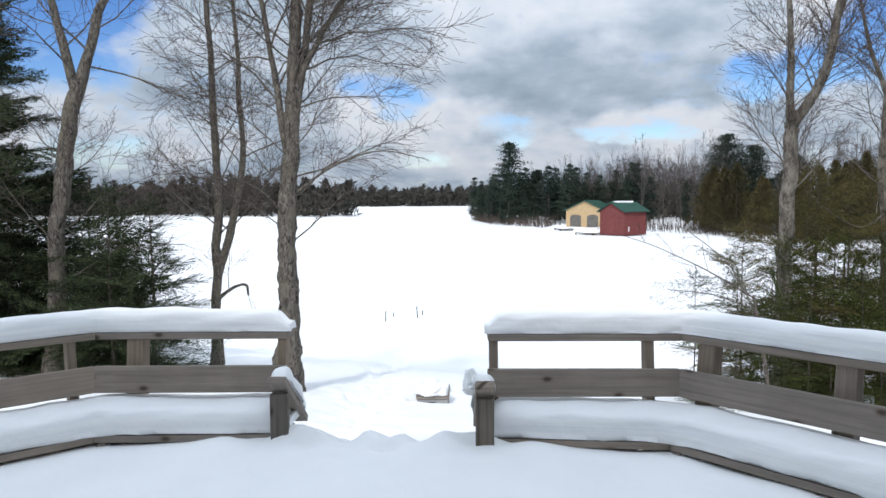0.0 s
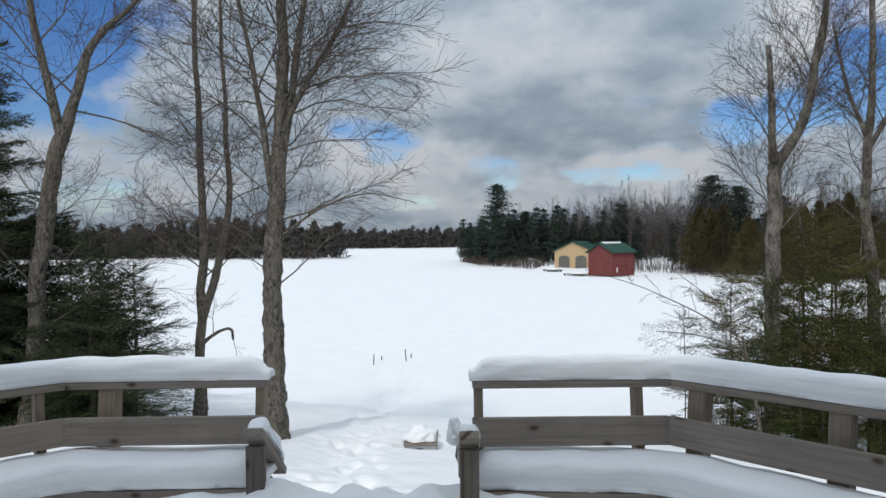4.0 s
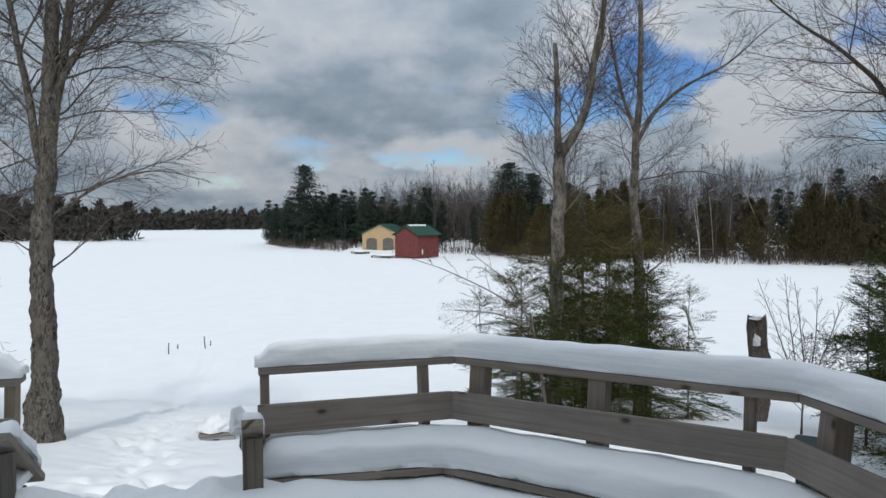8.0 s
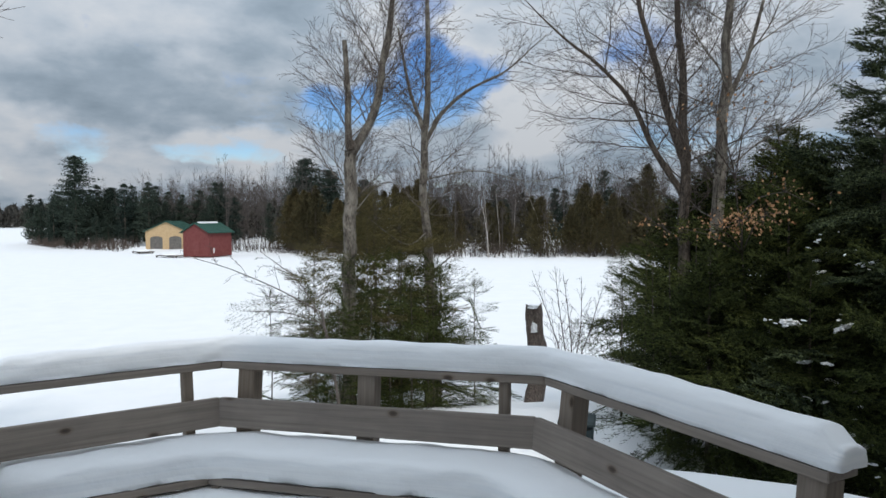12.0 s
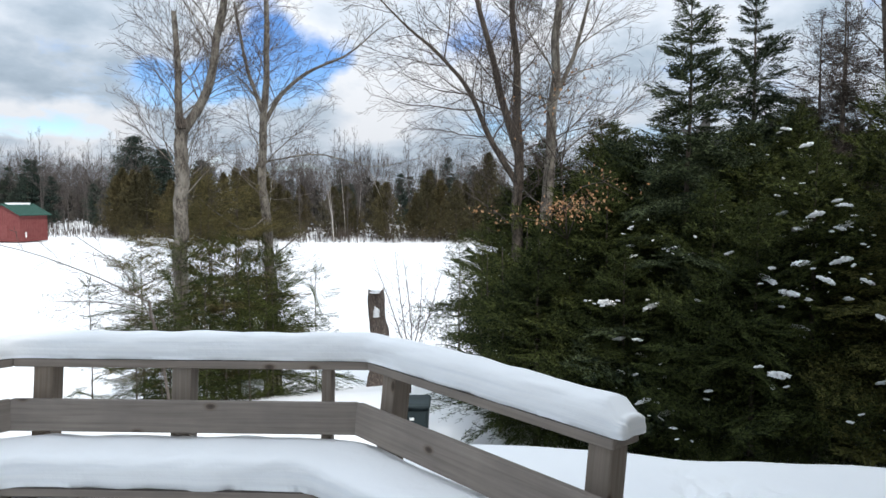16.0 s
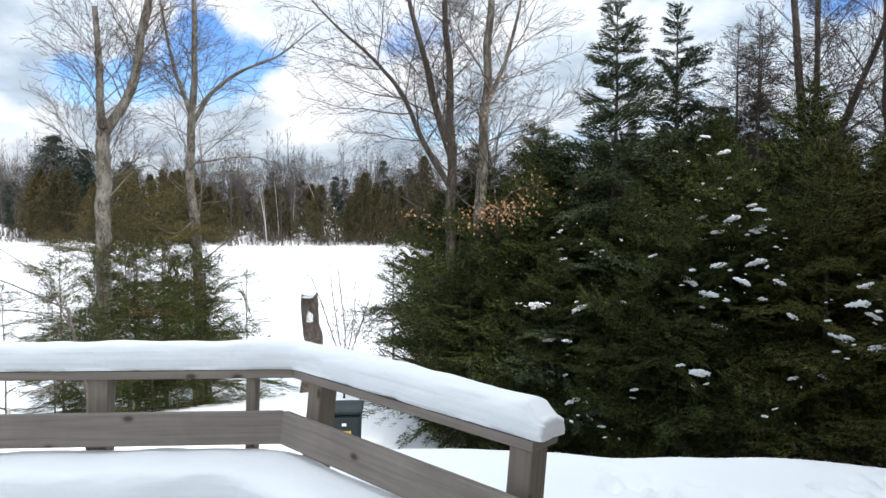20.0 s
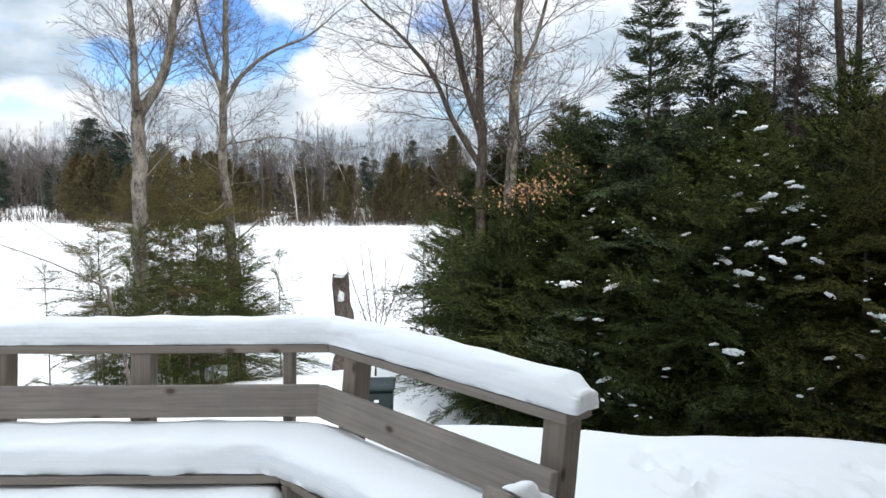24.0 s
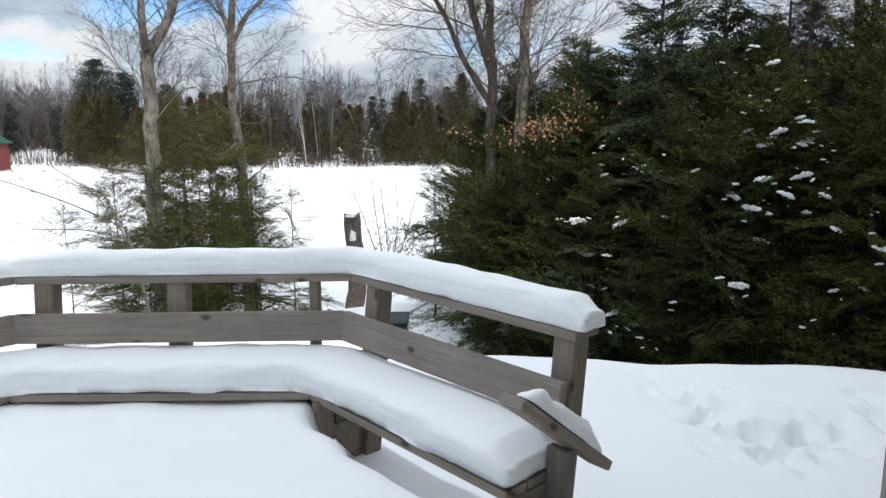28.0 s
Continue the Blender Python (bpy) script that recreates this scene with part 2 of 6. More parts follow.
def wood_material(name, dark, mid, light):
    """Weathered lumber: the grain runs along each board's own x axis."""
    m, nt, b = material(name, 0.82, 0.2)
    info = nt.nodes.new("ShaderNodeObjectInfo")
    c = nt.nodes.new("ShaderNodeTexCoord")
    off = nt.nodes.new("ShaderNodeVectorMath")
    off.operation = "ADD"
    nt.links.new(c.outputs["Object"], off.inputs[0])
    sc = nt.nodes.new("ShaderNodeVectorMath")
    sc.operation = "SCALE"
    sc.inputs[0].default_value = (7.0, 3.0, 5.0)
    nt.links.new(info.outputs["Random"], sc.inputs["Scale"])
    nt.links.new(sc.outputs[0], off.inputs[1])
    mp = nt.nodes.new("ShaderNodeMapping")
    mp.inputs["Scale"].default_value = (1.6, 46.0, 46.0)
    nt.links.new(off.outputs[0], mp.inputs[0])
    grain = noise_tex(nt, mp.outputs[0], 1.5, 5.0, 0.55, 0.4)
    stain = noise_tex(nt, off.outputs[0], 2.6, 5.0, 0.6)
    col = ramp(nt, grain, [(0.25, dark), (0.5, mid), (0.78, light)])
    tint = ramp(nt, stain, [(0.32, (0.74, 0.74, 0.76)), (0.62, (1.0, 1.0, 1.0))])
    col = mix_color(nt, 0.85, col, tint, "MULTIPLY")
    # knots, in about half of the cells of a loose grid on the board's face
    sep = nt.nodes.new("ShaderNodeSeparateXYZ")
    nt.links.new(off.outputs[0], sep.inputs[0])
    flat = nt.nodes.new("ShaderNodeCombineXYZ")
    nt.links.new(math_node(nt, "MULTIPLY", sep.outputs[0], 3.6), flat.inputs[0])
    nt.links.new(math_node(nt, "MULTIPLY", math_node(nt, "ADD", sep.outputs[1], sep.outputs[2]), 6.5), flat.inputs[1])
    vor = nt.nodes.new("ShaderNodeTexVoronoi")
    vor.voronoi_dimensions = "2D"
    vor.inputs["Scale"].default_value = 1.0
    nt.links.new(flat.outputs[0], vor.inputs["Vector"])
    pick = nt.nodes.new("ShaderNodeSeparateColor")
    nt.links.new(vor.outputs["Color"], pick.inputs[0])
    some = math_node(nt, "GREATER_THAN", pick.outputs[0], 0.42)
    knot = ramp(nt, vor.outputs["Distance"], [(0.03, (0.22, 0.19, 0.17)), (0.065, (0.42, 0.37, 0.33)), (0.09, (0.80, 0.76, 0.72)), (0.15, (1, 1, 1))])
    col = mix_color(nt, math_node(nt, "MULTIPLY", some, 0.9), col, mix_color(nt, 1.0, col, knot, "MULTIPLY"))
    per = ramp(nt, info.outputs["Random"], [(0.0, (0.80, 0.80, 0.82)), (0.4, (0.96, 0.92, 0.86)), (0.7, (0.84, 0.83, 0.83)), (1.0, (1.06, 0.98, 0.88))])
    col = mix_color(nt, 1.0, col, per, "MULTIPLY")
    nt.links.new(col, b.inputs["Base Color"])
    bump(nt, b, grain, 0.35, 0.004)
    return m


WOOD = wood_material("weathered_lumber", (0.235, 0.202, 0.172), (0.308, 0.266, 0.228), (0.368, 0.322, 0.278))
WOOD_TAN = wood_material("tan_lumber", (0.215, 0.178, 0.142), (0.285, 0.238, 0.192), (0.345, 0.292, 0.240))
# darker boards: rim joists, bearers, arm posts, docks and the lid stake
WOOD_DARK = wood_material("dark_lumber", (0.09, 0.078, 0.066), (0.17, 0.15, 0.13), (0.25, 0.22, 0.19))
WOOD_SOAKED = wood_material("soaked_lumber", (0.045, 0.038, 0.034), (0.075, 0.065, 0.058), (0.11, 0.096, 0.086))


def bark_material(name, low, high, patch=None, vert=9.0, relief=0.03):
    m, nt, b = material(name, 0.9, 0.15)
    v = object_vector(nt, (vert, vert, vert * 0.34))
    a = noise_tex(nt, v, 2.2, 6.0, 0.7, 1.1)
    col = ramp(nt, a, [(0.38, low), (0.62, high)])
    if patch:
        v2 = object_vector(nt, (5.0, 5.0, 3.0))
        p = noise_tex(nt, v2, 1.2, 5.0, 0.6)
        f = ramp(nt, p, [(0.46, (0, 0, 0)), (0.66, (0.8, 0.8, 0.8))])
        col = mix_color(nt, f, col, patch)
    nt.links.new(col, b.inputs["Base Color"])
    bump(nt, b, a, 1.0, relief)
    return m


BARK_MAPLE = bark_material("bark_maple", (0.030, 0.026, 0.023), (0.24, 0.212, 0.18), (0.17, 0.150, 0.115), 11.0, 0.04)
BARK_GREY = bark_material("bark_grey", (0.045, 0.038, 0.033), (0.20, 0.175, 0.145), (0.28, 0.255, 0.215))
BARK_DARK = bark_material("bark_dark", (0.04, 0.033, 0.027), (0.14, 0.115, 0.095))
TWIG = bark_material("twig_bark", (0.05, 0.040, 0.034), (0.12, 0.095, 0.080))
TWIG_PALE = bark_material("twig_pale", (0.08, 0.066, 0.056), (0.17, 0.145, 0.125))
BARK_STUMP = bark_material("stump_wood", (0.06, 0.047, 0.040), (0.25, 0.205, 0.175), (0.13, 0.10, 0.085), 14.0, 0.03)


def birch_bark():
    m, nt, b = material("birch_bark", 0.7, 0.25)
    v = object_vector(nt, (3.0, 3.0, 9.0))
    a = noise_tex(nt, v, 1.6, 5.0, 0.65)
    col = ramp(nt, a, [(0.36, (0.10, 0.085, 0.075)), (0.44, (0.42, 0.38, 0.34)), (0.6, (0.60, 0.56, 0.51))])
    nt.links.new(col, b.inputs["Base Color"])
    return m


BARK_BIRCH = birch_bark()


def leaf_material(name, dark, light, rough=0.75, trans=0.0):
    m, nt, b = material(name, rough, 0.1)
    g = nt.nodes.new("ShaderNodeNewGeometry")
    info = nt.nodes.new("ShaderNodeObjectInfo")
    v = object_vector(nt)
    n = noise_tex(nt, v, 1.5, 5.0, 0.65)
    r = math_node(nt, "ADD", math_node(nt, "MULTIPLY", g.outputs["Random Per Island"], 0.45), math_node(nt, "MULTIPLY", n, 0.55))
    col = ramp(nt, r, [(0.38, dark), (0.66, light)])
    per = ramp(nt, info.outputs["Random"], [(0.0, (0.75, 0.78, 0.80)), (1.0, (1.1, 1.05, 0.95))])
    col = mix_color(nt, 1.0, col, per, "MULTIPLY")
    nt.links.new(col, b.inputs["Base Color"])
    return m


FIR = leaf_material("fir_needles", (0.008, 0.013, 0.005), (0.096, 0.112, 0.033))
SPRUCE = leaf_material("spruce_needles", (0.011, 0.018, 0.011), (0.074, 0.094, 0.047))
FIR_OLIVE = leaf_material("olive_needles", (0.016, 0.019, 0.006), (0.130, 0.124, 0.037))
HEMLOCK = leaf_material("hemlock_needles", (0.050, 0.046, 0.020), (0.185, 0.155, 0.065))
CEDAR = leaf_material("cedar_scales", (0.054, 0.047, 0.024), (0.118, 0.097, 0.048))
FAR_NEEDLES = leaf_material("far_pine_needles", (0.028, 0.041, 0.033), (0.052, 0.069, 0.054))
FAR_BARE = bark_material("far_bare_wood", (0.052, 0.045, 0.042), (0.135, 0.116, 0.106))
FAR_WOODS = leaf_material("far_woods_mix", (0.050, 0.050, 0.047), (0.092, 0.086, 0.080))
DRY_LEAF = leaf_material("dry_oak_leaf", (0.26, 0.13, 0.06), (0.52, 0.30, 0.16))


def siding_material(name, base, worn, plank):
    m, nt, b = material(name, 0.75, 0.25)
    v = object_vector(nt)
    a = noise_tex(nt, v, 2.5, 5.0, 0.6)
    col = ramp(nt, a, [(0.3, base), (0.72, worn)])
    nt.links.new(col, b.inputs["Base Color"])
    bump(nt, b, noise_tex(nt, v, 18.0, 4.0), 0.3, 0.01)
    return m


RED_PAINT = siding_material("red_barn_paint", (0.145, 0.038, 0.036), (0.21, 0.068, 0.062), 0.15)
PINE_SIDING = siding_material("new_pine_siding", (0.46, 0.32, 0.17), (0.57, 0.42, 0.25), 0.2)
GREEN_ROOF = siding_material("green_steel_roof", (0.022, 0.065, 0.050), (0.036, 0.09, 0.068), 0.2)
GREY_TRIM = siding_material("grey_painted_trim", (0.19, 0.17, 0.16), (0.25, 0.23, 0.215), 0.2)
DARK_DOOR = siding_material("dark_boat_door", (0.10, 0.095, 0.085), (0.17, 0.155, 0.14), 0.2)
CLAPBOARD = siding_material("house_siding", (0.36, 0.32, 0.27), (0.44, 0.40, 0.34), 0.2)
SHINGLE = siding_material("dark_shingle", (0.06, 0.06, 0.06), (0.11, 0.105, 0.10), 0.2)
BIN_PLASTIC = siding_material("dark_green_plastic", (0.018, 0.026, 0.028), (0.030, 0.042, 0.044), 0.2)
YELLOW_INK = siding_material("yellow_ink", (0.60, 0.42, 0.06), (0.68, 0.50, 0.10), 0.2)
WHITE_PAINT = siding_material("white_paint", (0.70, 0.70, 0.68), (0.80, 0.80, 0.78), 0.2)
METAL_DARK = siding_material("dark_metal", (0.05, 0.05, 0.055), (0.09, 0.09, 0.095), 0.2)
STONE_GREY = siding_material("grey_concrete", (0.28, 0.28, 0.28), (0.38, 0.38, 0.37), 0.2)


# ---- building helpers ----
WORLD_OF = {}


def place(ob, m, parent=None):
    """World pose m, under a parent whose pose is known."""
    WORLD_OF[ob] = m.copy()
    if parent is not None:
        ob.parent = parent
        ob.matrix_parent_inverse = WORLD_OF[parent].inverted()
    ob.matrix_basis = m
    return ob


def thing(name, label, category, group="", kind="", at=(0, 0, 0)):
    return tagged(place(new(name), pose(*at)), label, category, group, kind)


def mesh_of(name, verts, faces, mat, smooth=False):
    """A mesh from arrays; faces all with three or all with four corners."""
    verts, faces = np.asarray(verts, np.float32), np.asarray(faces, np.int32)
    me = bpy.data.meshes.new(name)
    n, k = faces.shape
    me.vertices.add(len(verts))
    me.vertices.foreach_set("co", verts.ravel())
    me.loops.add(n * k)
    me.loops.foreach_set("vertex_index", faces.ravel())
    me.polygons.add(n)
    me.polygons.foreach_set("loop_start", np.arange(0, n * k, k, dtype=np.int32))
    me.polygons.foreach_set("use_smooth", np.full(n, smooth))
    me.update(calc_edges=True)
    me.materials.append(mat)
    return me


def part(name, me, parent, m=None, label=""):
    ob = new(name, me)
    place(ob, m if m is not None else Matrix.Identity(4), parent)
    return tagged(ob, label)


def solo(name, me, label, category, group="", kind="", m=None):
    ob = new(name, me)
    place(ob, m if m is not None else Matrix.Identity(4))
    return tagged(ob, label, category, group, kind)


def from_bm(name, bm, mat, smooth=False):
    me = bpy.data.meshes.new(name)
    bm.normal_update()
    bm.to_mesh(me)
    bm.free()
    me.materials.append(mat)
    if smooth:
        me.polygons.foreach_set("use_smooth", np.full(len(me.polygons), True))
    return me


def box_mesh(name, size, mat, bevel=0.004, rng=None, jitter=0.0):
    bm = bmesh.new()
    bmesh.ops.create_cube(bm, size=1)
    for v in bm.verts:
        v.co = Vector((v.co.x * size[0], v.co.y * size[1], v.co.z * size[2]))
        if jitter and rng is not None:
            v.co += Vector(rng.uniform(-jitter, jitter, 3))
    if bevel:
        bmesh.ops.bevel(bm, geom=bm.edges[:], offset=bevel, segments=1, affect="EDGES")
    return from_bm(name, bm, mat)


def frame_from(origin, x_axis, up):
    x = Vector(x_axis).normalized()
    z = Vector(up)
    z = (z - x * z.dot(x)).normalized()
    y = z.cross(x)
    m = Matrix((x, y, z)).transposed().to_4x4()
    m.translation = origin
    return m


def board(name, p0, p1, width, thick, up, mat, parent, label="", bevel=0.004):
    """A sawn board from p0 to p1; width across, thick along up; its x axis is its length."""
    p0, p1 = Vector(p0), Vector(p1)
    me = box_mesh(name, ((p1 - p0).length, width, thick), mat, bevel)
    return part(name, me, parent, frame_from((p0 + p1) / 2, p1 - p0, up), label)


def prism(name, foot, z0, z1, mat, parent, label="", bevel=0.004):
    """A board lying flat with a four-cornered outline (inner start, inner end, outer end, outer start)."""
    o = Vector((*foot[0], z0))
    m = frame_from(o, Vector((*foot[1], z0)) - o, (0, 0, 1))
    inv = m.inverted()
    bm = bmesh.new()
    low = [bm.verts.new(inv @ Vector((*p, z0))) for p in foot]
    top = [bm.verts.new(inv @ Vector((*p, z1))) for p in foot]
    bm.faces.new(low[::-1])
    bm.faces.new(top)
    for k in range(4):
        bm.faces.new((low[k], low[(k + 1) % 4], top[(k + 1) % 4], top[k]))
    if bevel:
        bmesh.ops.bevel(bm, geom=bm.edges[:], offset=bevel, segments=1, affect="EDGES")
    me = from_bm(name, bm, mat)
    # soaked upper face under the snow
    me.materials.append(WOOD_SOAKED)
    for p in me.polygons:
        if p.normal.z > 0.6:
            p.material_index = 1
    return part(name, me, parent, m, label)


def offset_line(line, d):
    """The polyline moved by d to its left, with mitred corners."""
    line = [Vector(p) for p in line]
    out = []
    for k, p in enumerate(line):
        ns = []
        for a, b in ((k - 1, k), (k, k + 1)):
            if a >= 0 and b < len(line):
                t = (line[b] - line[a]).normalized()
                ns.append(Vector((-t.y, t.x)))
        n = sum(ns, Vector((0, 0))).normalized()
        out.append(p + n * d / max(0.3, n.dot(ns[0])))
    return out


def tubes(lines, sides):
    """Rings swept along polylines; each line is (points m x 3, radii m). Returns verts and quads."""
    V, F, base = [], [], 0
    ang = np.arange(sides) * 2 * np.pi / sides
    ca, sa = np.cos(ang), np.sin(ang)
    ring = np.arange(sides)
    for pts, rad in lines:
        pts = np.asarray(pts, float)
        m = len(pts)
        tan = np.gradient(pts, axis=0)
        tan /= np.linalg.norm(tan, axis=1)[:, None] + 1e-9
        ref = np.array([1.0, 0, 0]) if abs(tan[:, 0]).mean() < 0.7 else np.array([0, 1.0, 0])
        u = np.cross(tan, ref)
        u /= np.linalg.norm(u, axis=1)[:, None] + 1e-9
        w = np.cross(tan, u)
        r = np.asarray(rad, float)[:, None, None]
        V.append((pts[:, None] + r * (u[:, None] * ca[None, :, None] + w[:, None] * sa[None, :, None])).reshape(-1, 3))
        a = base + (np.arange(m - 1) * sides)[:, None] + ring[None]
        b = base + (np.arange(m - 1) * sides)[:, None] + ((ring + 1) % sides)[None]
        F.append(np.stack([a, b, b + sides, a + sides], -1).reshape(-1, 4))
        base += m * sides
    return np.concatenate(V), np.concatenate(F)


def smooth_noise(x, y, scale, seed=0.0):
    return noise.noise(Vector((x * scale, y * scale, seed)))


# ---- the lie of the land ----
S_AT = np.array([-60, 0, 4, 7, 10, 13, 15.5, 18.5, 22, 26, 30], float)
S_Z = np.array([-0.5, -0.6, -0.75, -1.12, -1.62, -2.05, -2.6, -3.36, -3.52, -3.55, -3.55])
LAKE_Z = -3.55
RIGHT_SHORE = [(900, -300), (200, 0), (120, 36), (82, 55), (64, 65), (49, 74), (36, 86), (27, 107), (20, 114), (11, 121), (-1, 149), (-8, 190), (30, 280), (150, 420), (900, 560)]
LEFT_SHORE = [(-900, 250), (-300, 245), (-118, 233), (-90, 221), (-52, 213), (-46, 222), (-70, 330), (-200, 480), (-900, 560)]
FAR_SHORE_Y = 600.0


def inside(px, py, poly):
    poly = np.array(poly, float)
    res = np.zeros(px.shape, bool)
    j = len(poly) - 1
    for i in range(len(poly)):
        xi, yi, xj, yj = *poly[i], *poly[j]
        cut = ((yi > py) != (yj > py)) & (px < (xj - xi) * (py - yi) / (yj - yi + 1e-12) + xi)
        res ^= cut
        j = i
    return res


def edge_distance(px, py, line):
    best = np.full(px.shape, 1e9)
    for (ax, ay), (bx, by) in zip(line[:-1], line[1:]):
        dx, dy = bx - ax, by - ay
        t = np.clip(((px - ax) * dx + (py - ay) * dy) / (dx * dx + dy * dy), 0, 1)
        best = np.minimum(best, np.hypot(px - ax - t * dx, py - ay - t * dy))
    return best


def step(a, b, x):
    t = np.clip((x - a) / (b - a), 0, 1)
    return t * t * (3 - 2 * t)


def wave_noise(x, y, wavelength, seed):
    """A cheap smooth noise for arrays."""
    rng = np.random.default_rng(seed)
    out = 0
    for k in range(7):
        a, ph, f = rng.uniform(0, 2 * np.pi), rng.uniform(0, 2 * np.pi), rng.uniform(0.6, 1.7) * 2 * np.pi / wavelength
        out = out + np.sin((x * np.cos(a) + y * np.sin(a)) * f + ph + 0.8 * np.sin((x * np.sin(a) - y * np.cos(a)) * f * 0.6))
    return out / 7


rng_feet = np.random.default_rng(404)
YARD_WAY = [(5.75, 2.75), (5.35, 2.1), (5.2, 1.7), (5.35, 1.4), (5.8, 1.3), (6.4, 1.1), (7.0, 0.9)]
LAKE_WAY = [(-0.2, 4.2), (-0.9, 6.5), (-1.3, 8.0), (-1.95, 12.0), (-2.3, 16.0), (-2.5, 20.0)]


def feet_along(way, count, wide):
    """Spots of footprints along a trodden way."""
    w = np.array(way, float)
    at = rng_feet.uniform(0, len(w) - 1, count)
    p = np.stack([np.interp(at, np.arange(len(w)), w[:, c]) for c in range(2)], -1)
    return p + rng_feet.normal(0, wide, (count, 2))


FEET = [(p[0], p[1], rng_feet.uniform(0.05, 0.08), rng_feet.uniform(0.035, 0.095)) for p in feet_along(YARD_WAY, 230, 0.16)]
FEET += [(p[0], p[1], rng_feet.uniform(0.09, 0.15), rng_feet.uniform(0.06, 0.13)) for p in feet_along(LAKE_WAY, 210, 0.36)]


def footprints(x, y):
    """Dents with pushed-up rims."""
    z = np.zeros_like(x)
    for fx, fy, r, deep in FEET:
        near = (np.abs(x - fx) < 3.2 * r) & (np.abs(y - fy) < 3.2 * r)
        if near.any():
            q = ((x[near] - fx) ** 2 + (y[near] - fy) ** 2) / (r * r)
            z[near] += deep * (0.75 * q - 1) * np.exp(-q)
    return np.maximum(z, -0.17)


def land(x, y):
    """Height of the snow over the ground, for arrays."""
    x, y = np.asarray(x, float), np.asarray(y, float)
    s = 0.35 * np.clip(x, -30, 30) + 0.94 * y
    z = np.interp(s, S_AT, S_Z)
    # the levelled yard beside the deck, with a brow where it drops to the trees
    brow = 6.22 + 0.08 * wave_noise(x, y, 3.0, 5) + 0.95 * step(60, 88, np.degrees(np.arctan2(x - 0.46, y + 0.07)))
    yard = step(1.1, 0.0, np.maximum(np.hypot(x - 0.46, y + 0.07) - brow, 0)) * step(0.5, 2.5, x)
    z = z * (1 - yard) + yard * -0.5
    r_eye = np.hypot(x - 0.46, y + 0.07)
    z = z - 0.55 * step(brow + 0.1, brow + 1.5, r_eye) * step(1.8, 4.5, x) * step(12.5, 9.5, r_eye)
    near = step(34, 20, np.hypot(x, y))
    z = z + near * 0.05 * wave_noise(x, y, 3.2, 1) + near * 0.02 * wave_noise(x, y, 1.1, 2)
    far = step(30, 60, y)
    z = z + far * 0.03 * wave_noise(x, y, 25.0, 3)
    # trodden trail down to the lake, and tracks in the yard
    trail = np.interp(y, [4, 8, 12, 20, 31], [-0.2, -1.3, -1.95, -2.5, -2.6])
    on = np.exp(-((x - trail) / 0.75) ** 2) * step(3.5, 5, y) * step(33, 24, y)
    z = z - on * (0.05 + 0.09 * wave_noise(x, y, 0.6, 8))
    tracks = np.exp(-(edge_distance(x, y, [(5.6, 2.6), (5.2, 1.75), (5.25, 1.4), (5.7, 1.3), (6.3, 1.1)]) / 0.26) ** 2)
    z = z - tracks * (0.02 + 0.03 * wave_noise(x, y, 0.42, 10))
    z = z + footprints(x, y)
    paths = np.minimum(edge_distance(x, y, [(-1.6, 9.0), (-2.6, 13.9), (-5.8, 22.5), (-6.6, 27.8), (-7.2, 34.0)]), edge_distance(x, y, [(-1.9, 12.0), (-3.3, 24.5), (-5.2, 32.0)]))
    z = z - 0.08 * np.exp(-((paths / 0.32) ** 2)) * (0.6 + 0.4 * wave_noise(x, y, 0.9, 14))
    # melted hollow round the well box
    z = z - 0.14 * np.exp(-(((x + 0.83) / 0.46) ** 2 + ((y - 11.75) / 0.34) ** 2))
    for line in (RIGHT_SHORE, LEFT_SHORE):
        d = edge_distance(x, y, line)
        ins = inside(x, y, line)
        z = np.where(ins, np.maximum(z, LAKE_Z) + 0.55 * step(0, 4, d) + 2.6 * step(4, 90, d) + 0.12 * step(0, 6, d) * wave_noise(x, y, 9.0, 6), z)
    z = np.where(y > FAR_SHORE_Y, z + 3 * step(FAR_SHORE_Y, FAR_SHORE_Y + 40, y), z)
    return z


def land_many(pts):
    p = np.asarray(pts, float)
    return land(p[:, 0], p[:, 1])


def land_at(x, y):
    return float(land(np.array([x]), np.array([y]))[0])


def ground_lines(lo, hi, fine, growth, far):
    inner = list(np.arange(lo, hi, fine))
    out, stepw, p = [], fine, hi
    while p < far:
        out.append(p)
        stepw *= growth
        p += stepw
    left, stepw, p = [], fine, lo
    while p > -far:
        stepw *= growth
        p -= stepw
        left.append(p)
    return np.array(left[::-1] + inner + out + [far])


def build_ground():
    xs = ground_lines(-3.4, 7.4, 0.06, 1.05, 3000)
    ys = ground_lines(0.6, 12.5, 0.06, 1.04, 3000)
    X, Y = np.meshgrid(xs, ys)
    Z = land(X, Y)
    # lower under the deck and the house
    under = step(0.25, 0.0, np.maximum(Y - 3.6, 0)) * step(0.3, 0.0, np.maximum(np.abs(X + 0.35) - 2.7, 0))
    Z = Z - 0.35 * under
    V = np.stack([X, Y, Z], -1).reshape(-1, 3)
    nx = len(xs)
    idx = (np.arange(len(ys) - 1)[:, None] * nx + np.arange(nx - 1)[None])
    F = np.stack([idx, idx + 1, idx + nx + 1, idx + nx], -1).reshape(-1, 4)
    me = mesh_of("ground", V, F, SNOW_GROUND, True)
    return solo("ground", me, "snow covered yard, bank and frozen lake", "snow ground", kind="structure")


build_ground()

# ---- house behind, with the porch post ----
house = thing("house", "house wall with a wide doorway behind the deck", "house", kind="structure", at=(0, -0.9, 0))
